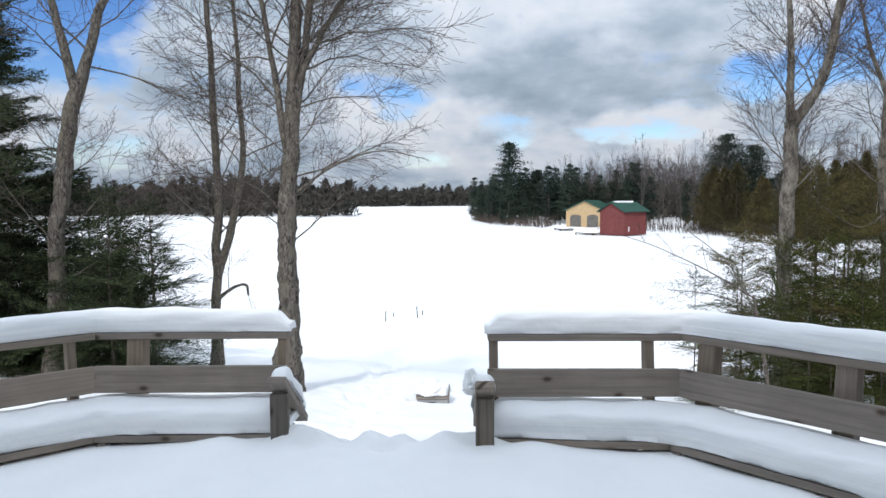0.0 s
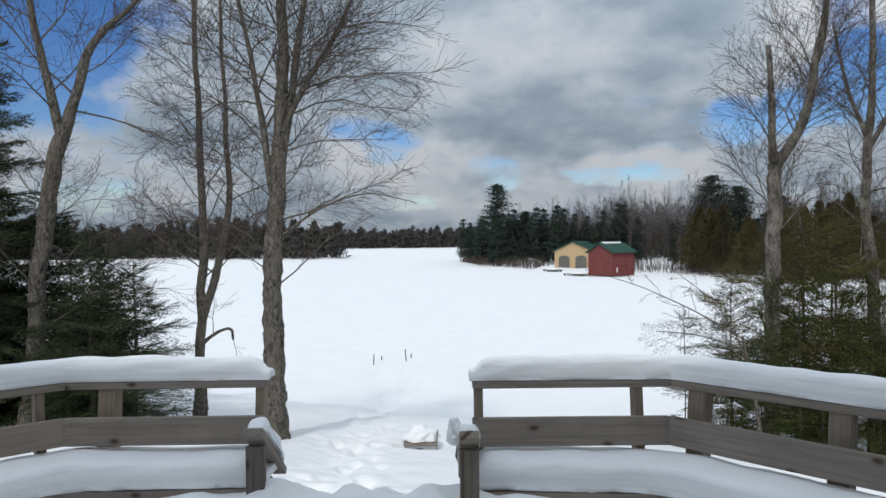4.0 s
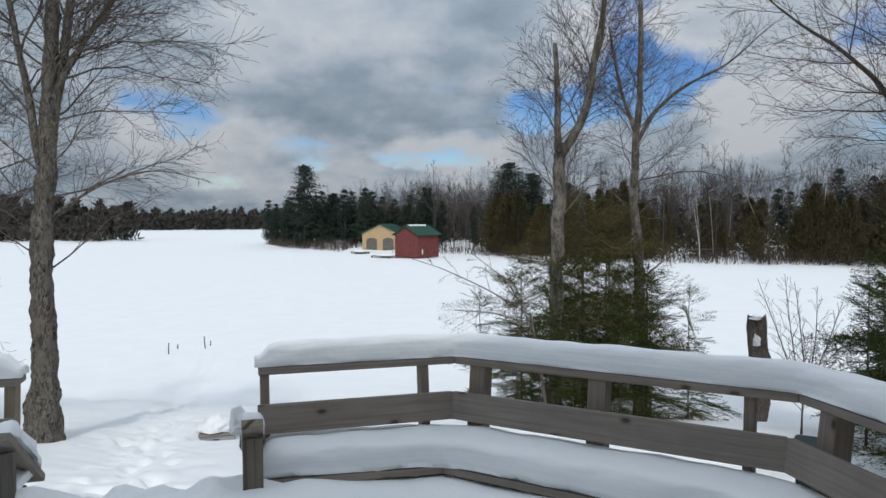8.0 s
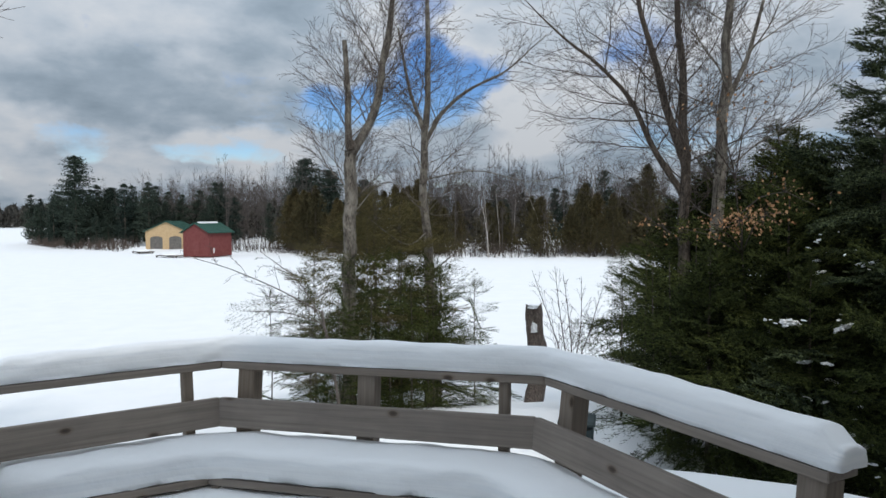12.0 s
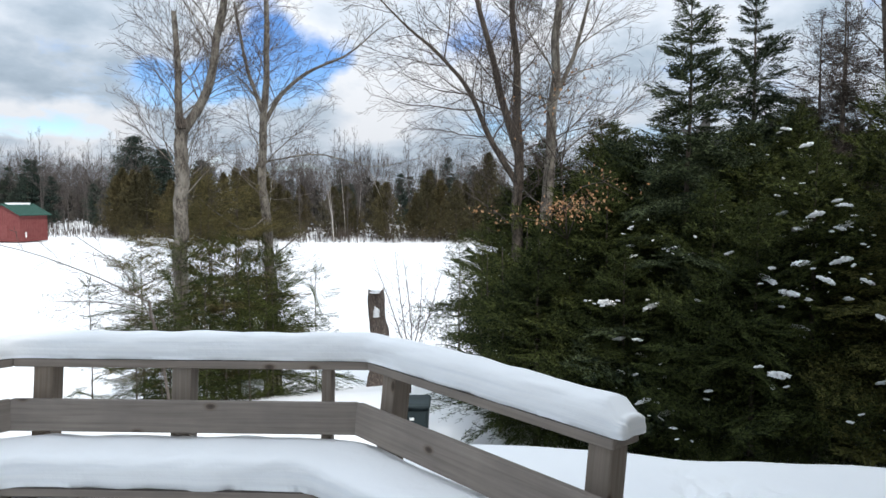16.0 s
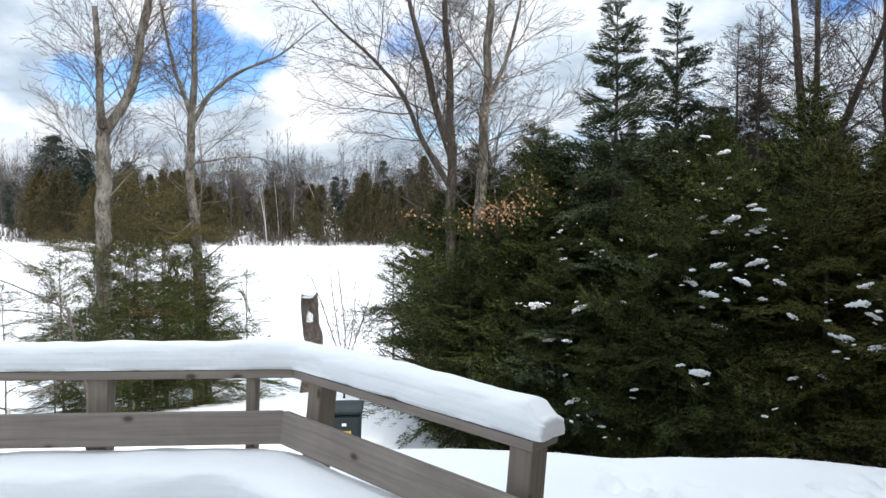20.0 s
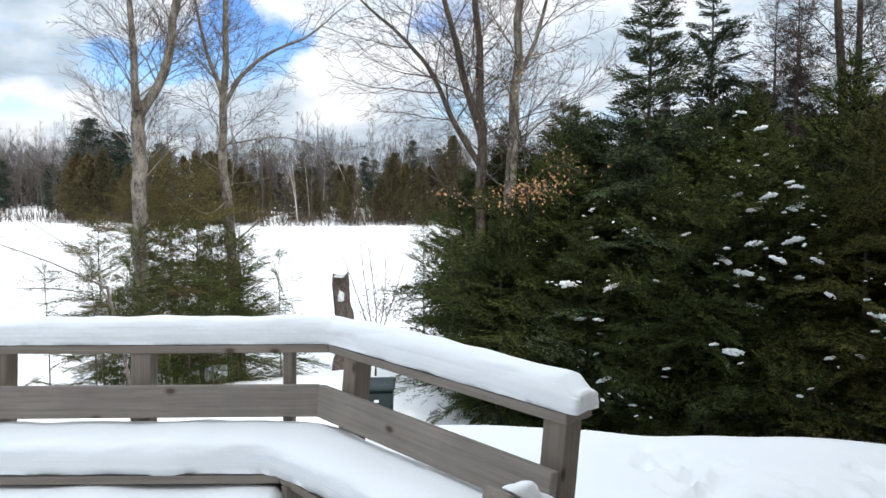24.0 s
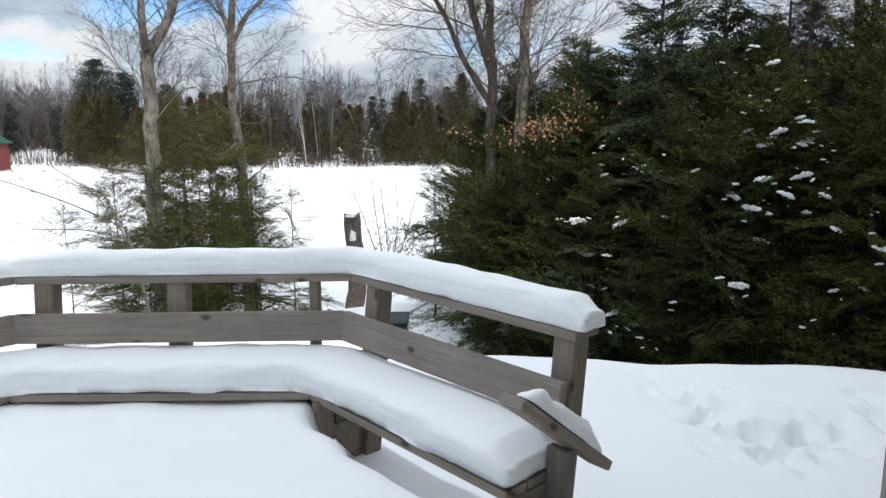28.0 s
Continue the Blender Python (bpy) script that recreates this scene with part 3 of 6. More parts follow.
# Out of view: eave height and ends are set so its shadow covers the deck.
HOUSE_Y, HOUSE_L, HOUSE_R, EAVE = -0.75, -3.7, 8.5, 4.9


def house_box(name, lo, hi, mat, label=""):
    c = [(a + b) / 2 for a, b in zip(lo, hi)]
    return part(name, box_mesh(name, [b - a for a, b in zip(lo, hi)], mat, 0.01), house, pose(*c), label)


house_box("wall_left", (HOUSE_L, HOUSE_Y - 0.2, -0.6), (-1.2, HOUSE_Y, EAVE), CLAPBOARD)
house_box("wall_right", (2.1, HOUSE_Y - 0.2, -0.6), (HOUSE_R, HOUSE_Y, EAVE), CLAPBOARD)
house_box("wall_over_door", (-1.2, HOUSE_Y - 0.2, 2.15), (2.1, HOUSE_Y, EAVE), CLAPBOARD)
house_box("room_floor", (-1.2, -4.5, -0.1), (1.9, HOUSE_Y - 0.2, 0.05), WOOD)
house_box("wall_back", (HOUSE_L, -9.2, -0.6), (HOUSE_R, -9.0, EAVE), CLAPBOARD)
house_box("wall_end_west", (HOUSE_L, -9.0, -0.6), (HOUSE_L + 0.2, HOUSE_Y - 0.2, EAVE), CLAPBOARD)
house_box("wall_end_east", (HOUSE_R - 0.2, -9.0, -0.6), (HOUSE_R, HOUSE_Y - 0.2, EAVE), CLAPBOARD)
for sy, y0 in ((1, -0.35), (-1, -9.6)):
    ridge = Vector((0, -4.95, 7.0))
    edge = Vector((0, y0, EAVE - 0.05))
    m = frame_from(((HOUSE_L + HOUSE_R) / 2, (edge.y + ridge.y) / 2, (edge.z + ridge.z) / 2 + 0.1), (1, 0, 0), Vector((0, (ridge.z - edge.z) * sy, abs(edge.y - ridge.y))))
    part("roof_slope", box_mesh("roof_slope", (HOUSE_R - HOUSE_L + 0.8, (ridge - edge).length + 0.1, 0.18), SHINGLE, 0.01), house, m)
porch_post = thing("porch_post", "grey painted square porch post by the doorway", "post", at=(1.917, 0.141, 0))
part("shaft", box_mesh("shaft", (0.15, 0.15, 2.7), GREY_TRIM, 0.008), porch_post, pose(1.917, 0.141, 1.35))
part("base_trim", box_mesh("base_trim", (0.19, 0.19, 0.14), GREY_TRIM, 0.01), porch_post, pose(1.937, 0.141, 0.07))

# ---- deck and benches ----
RIGHT_LINE = [(0.21, 3.63), (1.21, 3.683), (2.393, 2.578), (2.365, 1.256)]
LEFT_LINE = [(-3.05, 1.2), (-3.09, 2.46), (-1.90, 3.59), (-0.863, 3.66)]
RIGHT_SEAT = [(0.21, 3.715), (1.215, 3.70), (2.393, 2.578), (2.365, 1.256)]
LEFT_SEAT = [(-3.05, 1.2), (-3.09, 2.46), (-1.90, 3.63), (-0.863, 3.72)]
CAP_LOW, CAP_T, CAP_W, SEAT_Z, SEAT_IN = 0.92, 0.04, 0.14, 0.50, -0.35
BACK_IN, LEAN = -0.05, 0.13

deck = thing("deck", "raised wooden deck buried in snow", "deck", kind="structure", at=(-0.3, 1.5, 0))
for k in range(32):
    y0 = -0.72 + k * 0.145
    half = 2.85 if y0 < 2.2 else 2.85 - (y0 - 2.2)
    if y0 + 0.14 < 3.95:
        board("plank", (-0.35 - half, y0 + 0.07, -0.02), (-0.35 + half, y0 + 0.07, -0.02), 0.139, 0.04, (0, 0, 1), WOOD, deck)
for a, b in (((-2.1, 3.86), (1.35, 3.86)), ((1.35, 3.86), (2.58, 2.62)), ((2.58, 2.62), (2.58, -0.7)), ((-3.28, 2.62), (-2.1, 3.86)), ((-3.28, -0.7), (-3.28, 2.62))):
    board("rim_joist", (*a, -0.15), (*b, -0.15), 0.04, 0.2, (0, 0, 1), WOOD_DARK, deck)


def seg_point(line, k, s, d):
    """Point on segment k at the share s, moved d outwards."""
    a, b = Vector(line[k]), Vector(line[k + 1])
    t = (b - a).normalized()
    return a.lerp(b, s) + Vector((-t.y, t.x)) * d, t


def bench(line, seat_line, posts, ends, label, at):
    b = thing("bench", label, "bench", "deck benches", at=at)
    inner, outer = offset_line(line, 0), offset_line(line, CAP_W)
    n = len(line) - 1
    for k in range(n):
        prism("rail_cap", (inner[k], inner[k + 1], outer[k + 1], outer[k]), CAP_LOW, CAP_LOW + CAP_T, WOOD, b)
    # backrest board, leaning outwards with the posts
    low, high = offset_line(line, BACK_IN - 0.05), offset_line(line, BACK_IN - 0.03)
    for k in range(n):
        a0, a1, b0, b1 = low[k], low[k + 1], high[k], high[k + 1]
        p0, p1 = (a0 + b0) / 2, (a1 + b1) / 2
        t = (p1 - p0).normalized()
        nrm = Vector((-t.y, t.x))
        board("backrest", (*(p0 + nrm * 0.019 - t * 0.006), 0.722), (*(p1 + nrm * 0.019 + t * 0.006), 0.722), 0.038, 0.14, (nrm.x * LEAN, nrm.y * LEAN, 1), WOOD, b)
    # seat: three boards a segment, and the front apron
    for j, (d0, d1) in enumerate(((SEAT_IN, SEAT_IN + 0.105), (SEAT_IN + 0.113, SEAT_IN + 0.218), (SEAT_IN + 0.226, SEAT_IN + 0.33))):
        i0, i1 = offset_line(seat_line, d0), offset_line(seat_line, d1)
        for k in range(n):
            prism("seat_board", (i0[k], i0[k + 1], i1[k + 1], i1[k]), SEAT_Z - 0.04, SEAT_Z, WOOD, b)
    for k, s, wide in posts:
        top, t = seg_point(line, k, s, 0.06)
        bot, _ = seg_point(line, k, s, 0.06 - LEAN * 0.92)
        w = 0.09 if wide else 0.045
        board("post", (*bot, -0.1), (*top, CAP_LOW - 0.003), w, 0.09, (-t.y, t.x, 0), WOOD_TAN, b)
        front, _ = seg_point(line, k, s, SEAT_IN + 0.10)
        back, _ = seg_point(line, k, s, 0.0)
        side = t * 0.045
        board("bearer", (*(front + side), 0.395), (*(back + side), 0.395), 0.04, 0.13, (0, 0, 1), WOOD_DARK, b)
        leg, _ = seg_point(line, k, s, SEAT_IN + 0.12)
        if wide and s > 0.2:
            board("front_leg", (*(leg - side * 0.2), -0.02), (*(leg - side * 0.2), 0.455), 0.09, 0.04, (t.x, t.y, 0), WOOD, b)
    for k, s, away, z0, z1, post_in in ends:
        f0, t = seg_point(line, k, s, SEAT_IN - 0.03)
        f1, _ = seg_point(line, k, s, 0.11)
        off = t * away
        board("armrest", (*(f0 + off), z0), (*(f1 + off), z1), 0.092, 0.038, (0, 0, 1), WOOD, b)
        g, _ = seg_point(line, k, s, SEAT_IN + post_in)
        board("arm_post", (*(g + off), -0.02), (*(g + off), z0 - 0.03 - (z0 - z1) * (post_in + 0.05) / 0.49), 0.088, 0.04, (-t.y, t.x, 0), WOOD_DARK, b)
    for k in range(1, n):
        f = offset_line(seat_line, SEAT_IN + 0.045)[k]
        t = (Vector(line[k + 1]) - Vector(line[k])).normalized()
        board("front_leg", (*(f + t * 0.05), -0.02), (*(f + t * 0.05), SEAT_Z - 0.042), 0.09, 0.04, (t.x, t.y, 0), WOOD, b)
    # knee braces under the seat at the bends
    for k in range(1, n):
        a = offset_line(seat_line, SEAT_IN + 0.05)[k]
        c = offset_line(line, 0.02 - LEAN * 0.8)[k]
        for turn in (-0.05, 0.05):
            t = (Vector(line[k + 1]) - Vector(line[k - 1])).normalized() * turn
            board("knee_brace", (*(a + t), 0.40), (*(c + t * 2), 0.12), 0.04, 0.13, (0, 0, 1), WOOD, b)
    return b


bench(RIGHT_LINE, RIGHT_SEAT, [(0, 0.03, False), (0, 0.84, False), (1, 0.08, True), (1, 0.475, True), (1, 0.885, False), (2, 0.11, True), (2, 0.955, True)],
      [(0, 0.0, -0.03, 0.795, 0.45, 0.02), (2, 1.0, 0.045, 0.83, 0.455, 0.22)], "weathered wooden deck bench with snow on rail and seat", (1.9, 3.0, 0))
bench(LEFT_LINE, LEFT_SEAT, [(2, 0.965, False), (2, 0.20, True), (1, 0.93, False), (1, 0.5, True), (1, 0.1, False), (0, 0.9, True), (0, 0.05, True)],
      [(2, 1.0, 0.03, 0.795, 0.45, 0.02), (0, 0.0, -0.045, 0.83, 0.455, 0.22)], "weathered wooden deck bench with sloped armrest under snow", (-2.4, 3.0, 0))


def snow_loaf(name, line, d, half, z0, height, seed, label, trim=(0.0, 0.0), sag=0.0, power=3.3, soften=6, ends=(0.4, 0.4)):
    """Snow heaped along a rail: a rounded loaf with soft uneven edges and blunt ends."""
    pts = [Vector(p) for p in offset_line(line, d)]
    fine = []
    for a, b in zip(pts[:-1], pts[1:]):
        m = max(2, int((b - a).length / 0.03))
        fine += [a.lerp(b, i / m) for i in range(m)]
    fine.append(pts[-1])
    P = np.array([(p.x, p.y) for p in fine])
    for _ in range(soften):
        P[1:-1] = 0.5 * P[1:-1] + 0.25 * (P[:-2] + P[2:])
    dist = np.r_[0, np.cumsum(np.hypot(*np.diff(P, axis=0).T))]
    keep = np.linspace(trim[0], dist[-1] - trim[1], int(dist[-1] / 0.028))
    P = np.stack([np.interp(keep, dist, P[:, 0]), np.interp(keep, dist, P[:, 1])], -1)
    T = np.gradient(P, axis=0)
    T /= np.linalg.norm(T, axis=1)[:, None]
    N = np.stack([-T[:, 1], T[:, 0]], -1)
    along = keep - keep[0]
    L = along[-1]
    k = 44
    th = np.linspace(-0.22, math.pi + 0.22, k)
    V = []
    for i in range(len(P)):
        e = min(along[i], L - along[i])
        r = min(1.0, max(0.0, e / (height * (ends[0] if along[i] < L / 2 else ends[1]))))
        endf = math.sqrt(max(0.0, 1 - (1 - r) ** 2)) if r < 1 else 1.0
        low = 0.05 if (ends[0] if along[i] < L / 2 else ends[1]) > 0.6 else 0.35
        endf = low + (1 - low) * endf
        h = height * (1 + 0.10 * smooth_noise(along[i], 0, 1.7, seed) + 0.05 * smooth_noise(along[i], 0, 6.0, seed + 3)) * (0.35 + 0.65 * endf)
        w0 = half * (1 + 0.05 * smooth_noise(along[i], 1, 3.0, seed))
        for j, a in enumerate(th):
            c, s = math.cos(a), math.sin(a)
            u = w0 * math.copysign(abs(c) ** (2 / power), c)
            v = h * (abs(s) ** (2 / power)) if s > 0 else -0.003
            rough = 0.008 * smooth_noise(along[i] + j * 0.01, j * 0.02, 6.0, seed + 7) + 0.0015 * smooth_noise(along[i], j * 0.03, 22.0, seed + 9)
            rough += 0.002 * abs(c) ** 4 * smooth_noise(along[i] * 1.6, v * 50, 1.0, seed + 13) + 0.003 * abs(c) ** 2 * smooth_noise(along[i] * 14, v * 30, 1.0, seed + 15)
            if j in (0, 1, 2, 3, k - 4, k - 3, k - 2, k - 1):
                u -= math.copysign(0.002 + 0.006 * smooth_noise(along[i], 0, 9.0, seed + 5) + 0.005 * smooth_noise(along[i], 0, 31.0, seed + 6), c)
            shift = (0.5 - endf * 0.5) * 0.04 * (1 if along[i] > L / 2 else -1)
            x = P[i, 0] + N[i, 0] * (u + c * rough) + T[i, 0] * shift
            y = P[i, 1] + N[i, 1] * (u + c * rough) + T[i, 1] * shift
            z = z0 + v + max(0, s) * rough - sag * abs(c) ** 3
            V.append((x, y, z))
    m = len(P)
    idx = np.arange(m - 1)[:, None] * k + np.arange(k - 1)[None]
    F = np.stack([idx, idx + k, idx + k + 1, idx + 1], -1).reshape(-1, 4)
    under = np.stack([np.arange(m - 1) * k, np.arange(m - 1) * k + k - 1, np.arange(1, m) * k + k - 1, np.arange(1, m) * k], -1)
    V = np.array(V)
    # blunt rounded ends: shrinking rings
    quads, pieces, base = [F, under], [V], len(V)
    for i, sgn in ((0, -1), (m - 1, 1)):
        ring = V[i * k:(i + 1) * k]
        foot = np.array([P[i, 0], P[i, 1], z0 - 0.002])
        prev = i * k
        for scale, out in ((0.985, 0.012), (0.94, 0.024), (0.82, 0.032), (0.45, 0.036), (0.02, 0.037)):
            wob = 1 + 0.09 * np.array([smooth_noise(j * 0.35, scale * 3, 1.0, seed + 20 + i) for j in range(k)])
            nxt = foot + (ring - foot) * (scale * wob)[:, None]
            nxt[:, 2] = np.maximum(nxt[:, 2], z0 - 0.003)
            nxt[:, :2] += sgn * T[i] * out
            pieces.append(nxt)
            j = np.arange(k - 1)
            q = np.stack([prev + j, base + j, base + j + 1, prev + j + 1], -1)
            quads.append(q if sgn > 0 else q[:, ::-1])
            prev, base = base, base + k
    me = mesh_of(name, np.concatenate(pieces), np.concatenate(quads), SNOW_CAP, True)
    return solo(name, me, label, "snow")


snow_loaf("rail_snow", RIGHT_LINE, 0.070, 0.070, CAP_LOW + CAP_T + 0.003, 0.112, 1.0, "thick rounded snow lying along the bench rail", (0.03, 0.01), ends=(0.85, 0.4))
snow_loaf("rail_snow", LEFT_LINE, 0.070, 0.070, CAP_LOW + CAP_T + 0.003, 0.112, 2.0, "thick rounded snow lying along the bench rail", (0.01, 0.03), ends=(0.4, 0.85))
snow_loaf("seat_snow", RIGHT_SEAT, -0.175, 0.170, SEAT_Z, 0.13, 3.0, "deep layered snow on the bench seat", (0.0, 0.05), power=4.6, soften=40, ends=(0.7, 0.4))
snow_loaf("seat_snow", LEFT_SEAT, -0.175, 0.170, SEAT_Z, 0.13, 4.0, "deep layered snow on the bench seat", (0.0, 0.0), power=4.6, soften=40, ends=(0.4, 0.7))


def lump(name, size, seed, mat, rough=0.3, sub=4, flat=0.0):
    bm = bmesh.new()
    bmesh.ops.create_icosphere(bm, subdivisions=sub, radius=1)
    for v in bm.verts:
        p = v.co.copy()
        k = 1 + rough * noise.noise(p * 1.6 + Vector((seed, 0, 0))) + rough * 0.5 * noise.noise(p * 4 + Vector((0, seed, 0)))
        z = p.z if p.z > flat else flat + (p.z - flat) * 0.2
        v.co = Vector((p.x * size[0] * k, p.y * size[1] * k, z * size[2] * k))
    return from_bm(name, bm, mat, True)


def arm_snow(line, k, s, away, z0, z1, seed):
    f0, t = seg_point(line, k, s, SEAT_IN - 0.0)
    f1, _ = seg_point(line, k, s, 0.09)
    off = t * away
    a, b = Vector((*(f0 + off), z0 + 0.008)), Vector((*(f1 + off), z1 + 0.03))
    rng = np.random.default_rng(seed)
    bm = bmesh.new()
    bmesh.ops.create_icosphere(bm, subdivisions=4, radius=1.0)
    m = frame_from((a + b) / 2, b - a, (0, 0, 1))
    for v in bm.verts:
        p = v.co.copy()
        q = Vector((math.copysign(abs(p.x) ** 0.45, p.x) * (b - a).length * 0.47, math.copysign(abs(p.y) ** 0.6, p.y) * (0.055 if seed != 4 else 0.045), p.z * (0.085 if seed != 4 else 0.06)))
        n1 = noise.noise(Vector((q.x * 13, q.y * 13, seed)))
        q.z = max(q.z * (1 + 0.55 * n1), 0.004) if p.z > -0.2 else 0.004
        q.y += 0.012 * noise.noise(Vector((q.x * 20, 3, seed)))
        v.co = q
    solo("arm_snow", from_bm("arm_snow", bm, SNOW_CAP, True), "crumbling snow on the sloped armrest", "snow", m=m)


arm_snow(RIGHT_LINE, 0, 0.0, -0.03, 0.795, 0.45, 3)
arm_snow(RIGHT_LINE, 2, 1.0, 0.045, 0.83, 0.455, 4)
solo("arm_snow", lump("arm_snow", (0.045, 0.14, 0.10), 3.0, SNOW, 0.35), "lump of snow sliding off the armrest side", "snow", m=pose(0.125, 3.44, 0.715, -22, 0, 0))
arm_snow(LEFT_LINE, 2, 1.0, 0.03, 0.795, 0.45, 5)


def build_deck_snow():
    xs = np.arange(-3.1, 2.45, 0.045)
    ys = np.arange(-0.7, 6.6, 0.045)
    X, Y = np.meshgrid(xs, ys)
    front_r = [tuple(p) for p in offset_line(RIGHT_SEAT, SEAT_IN)]
    front_l = [tuple(p) for p in offset_line(LEFT_SEAT, SEAT_IN)]
    room = front_l + front_r + [(2.02, -2), (-2.7, -2)]
    d = edge_distance(X, Y, front_l + front_r)
    ins = inside(X, Y, room)
    sd = np.where(ins, d, -d)
    side_c = step(2.62, 2.2, Y) * step(0.5, 1.2, X)
    reach = -0.16 + side_c * 0.26
    body = step(-0.10, 0.06, sd - reach * (1 + 0.6 * wave_noise(X, Y, 0.5, 21)) + 0.02 * wave_noise(X, Y, 0.25, 22))
    floor = 0.10 + 0.03 * wave_noise(X, Y, 0.8, 23)
    top = 0.447 + 0.018 * wave_noise(X, Y, 1.3, 24) + 0.010 * wave_noise(X, Y, 0.45, 25)
    top = top - 0.10 * np.exp(-(((X - 0.25) / 0.5) ** 2 + ((Y - 2.2) / 0.5) ** 2)) * (0.4 + 0.6 * wave_noise(X, Y, 0.4, 30) ** 2)
    for hx, hy, hr in ((1.36, 2.3, 0.07), (1.73, 2.07, 0.06), (1.67, 1.83, 0.07), (1.5, 2.15, 0.05), (1.3, 1.7, 0.06)):
        top = top - 0.022 * np.exp(-((X - hx) ** 2 + (Y - hy) ** 2) / hr**2)
    top = top + 0.07 * np.exp(-(((np.abs(X + 0.33) - 0.55) / 0.34) ** 2 + ((Y - 3.36) / 0.30) ** 2))
    Z = floor * (1 - body) + top * body
    # through the gap and down over the buried steps
    lump = 0.05 * wave_noise(X, Y, 0.30, 26) + 0.035 * wave_noise(X, Y, 0.18, 27)
    lane = step(0.30, 0.0, np.maximum(np.abs(X + 0.33) - 0.52, 0))
    crest = top + 1.3 * lump * step(3.0, 3.4, Y) - 0.02
    down = crest - (crest - land(X, Y)) * step(3.38, 5.4, Y + 0.06 * wave_noise(X, Y, 0.4, 28))
    Z = np.where(Y > 3.2, Z * (1 - lane) + down * lane, Z)
    Z = np.where(Y > 3.78, np.where(lane > 0.02, down * lane + (land(X, Y) - 0.2) * (1 - lane), -9), Z)
    keep = (Z > -3) & ((Y < 3.78) | (np.abs(X + 0.33) < 0.85))
    outer = [tuple(p) for p in offset_line(LEFT_LINE, 0.10)] + [tuple(p) for p in offset_line(RIGHT_LINE, 0.10)] + [(2.46, -2), (-3.1, -2)]
    keep &= inside(X, Y, outer) | ((np.abs(X + 0.33) < 0.85) & (Y > 3.5))
    nx = len(xs)
    V = np.stack([X, Y, Z], -1).reshape(-1, 3)
    idx = np.arange(len(ys) - 1)[:, None] * nx + np.arange(nx - 1)[None]
    F = np.stack([idx, idx + 1, idx + nx + 1, idx + nx], -1).reshape(-1, 4)
    F = F[keep.ravel()[F].all(1)]
    used, inv = np.unique(F, return_inverse=True)
    me = mesh_of("deck_snow", V[used], inv.reshape(F.shape), SNOW, True)
    solo("deck_snow", me, "deep trodden snow covering the deck and steps", "snow", kind="structure")


build_deck_snow()


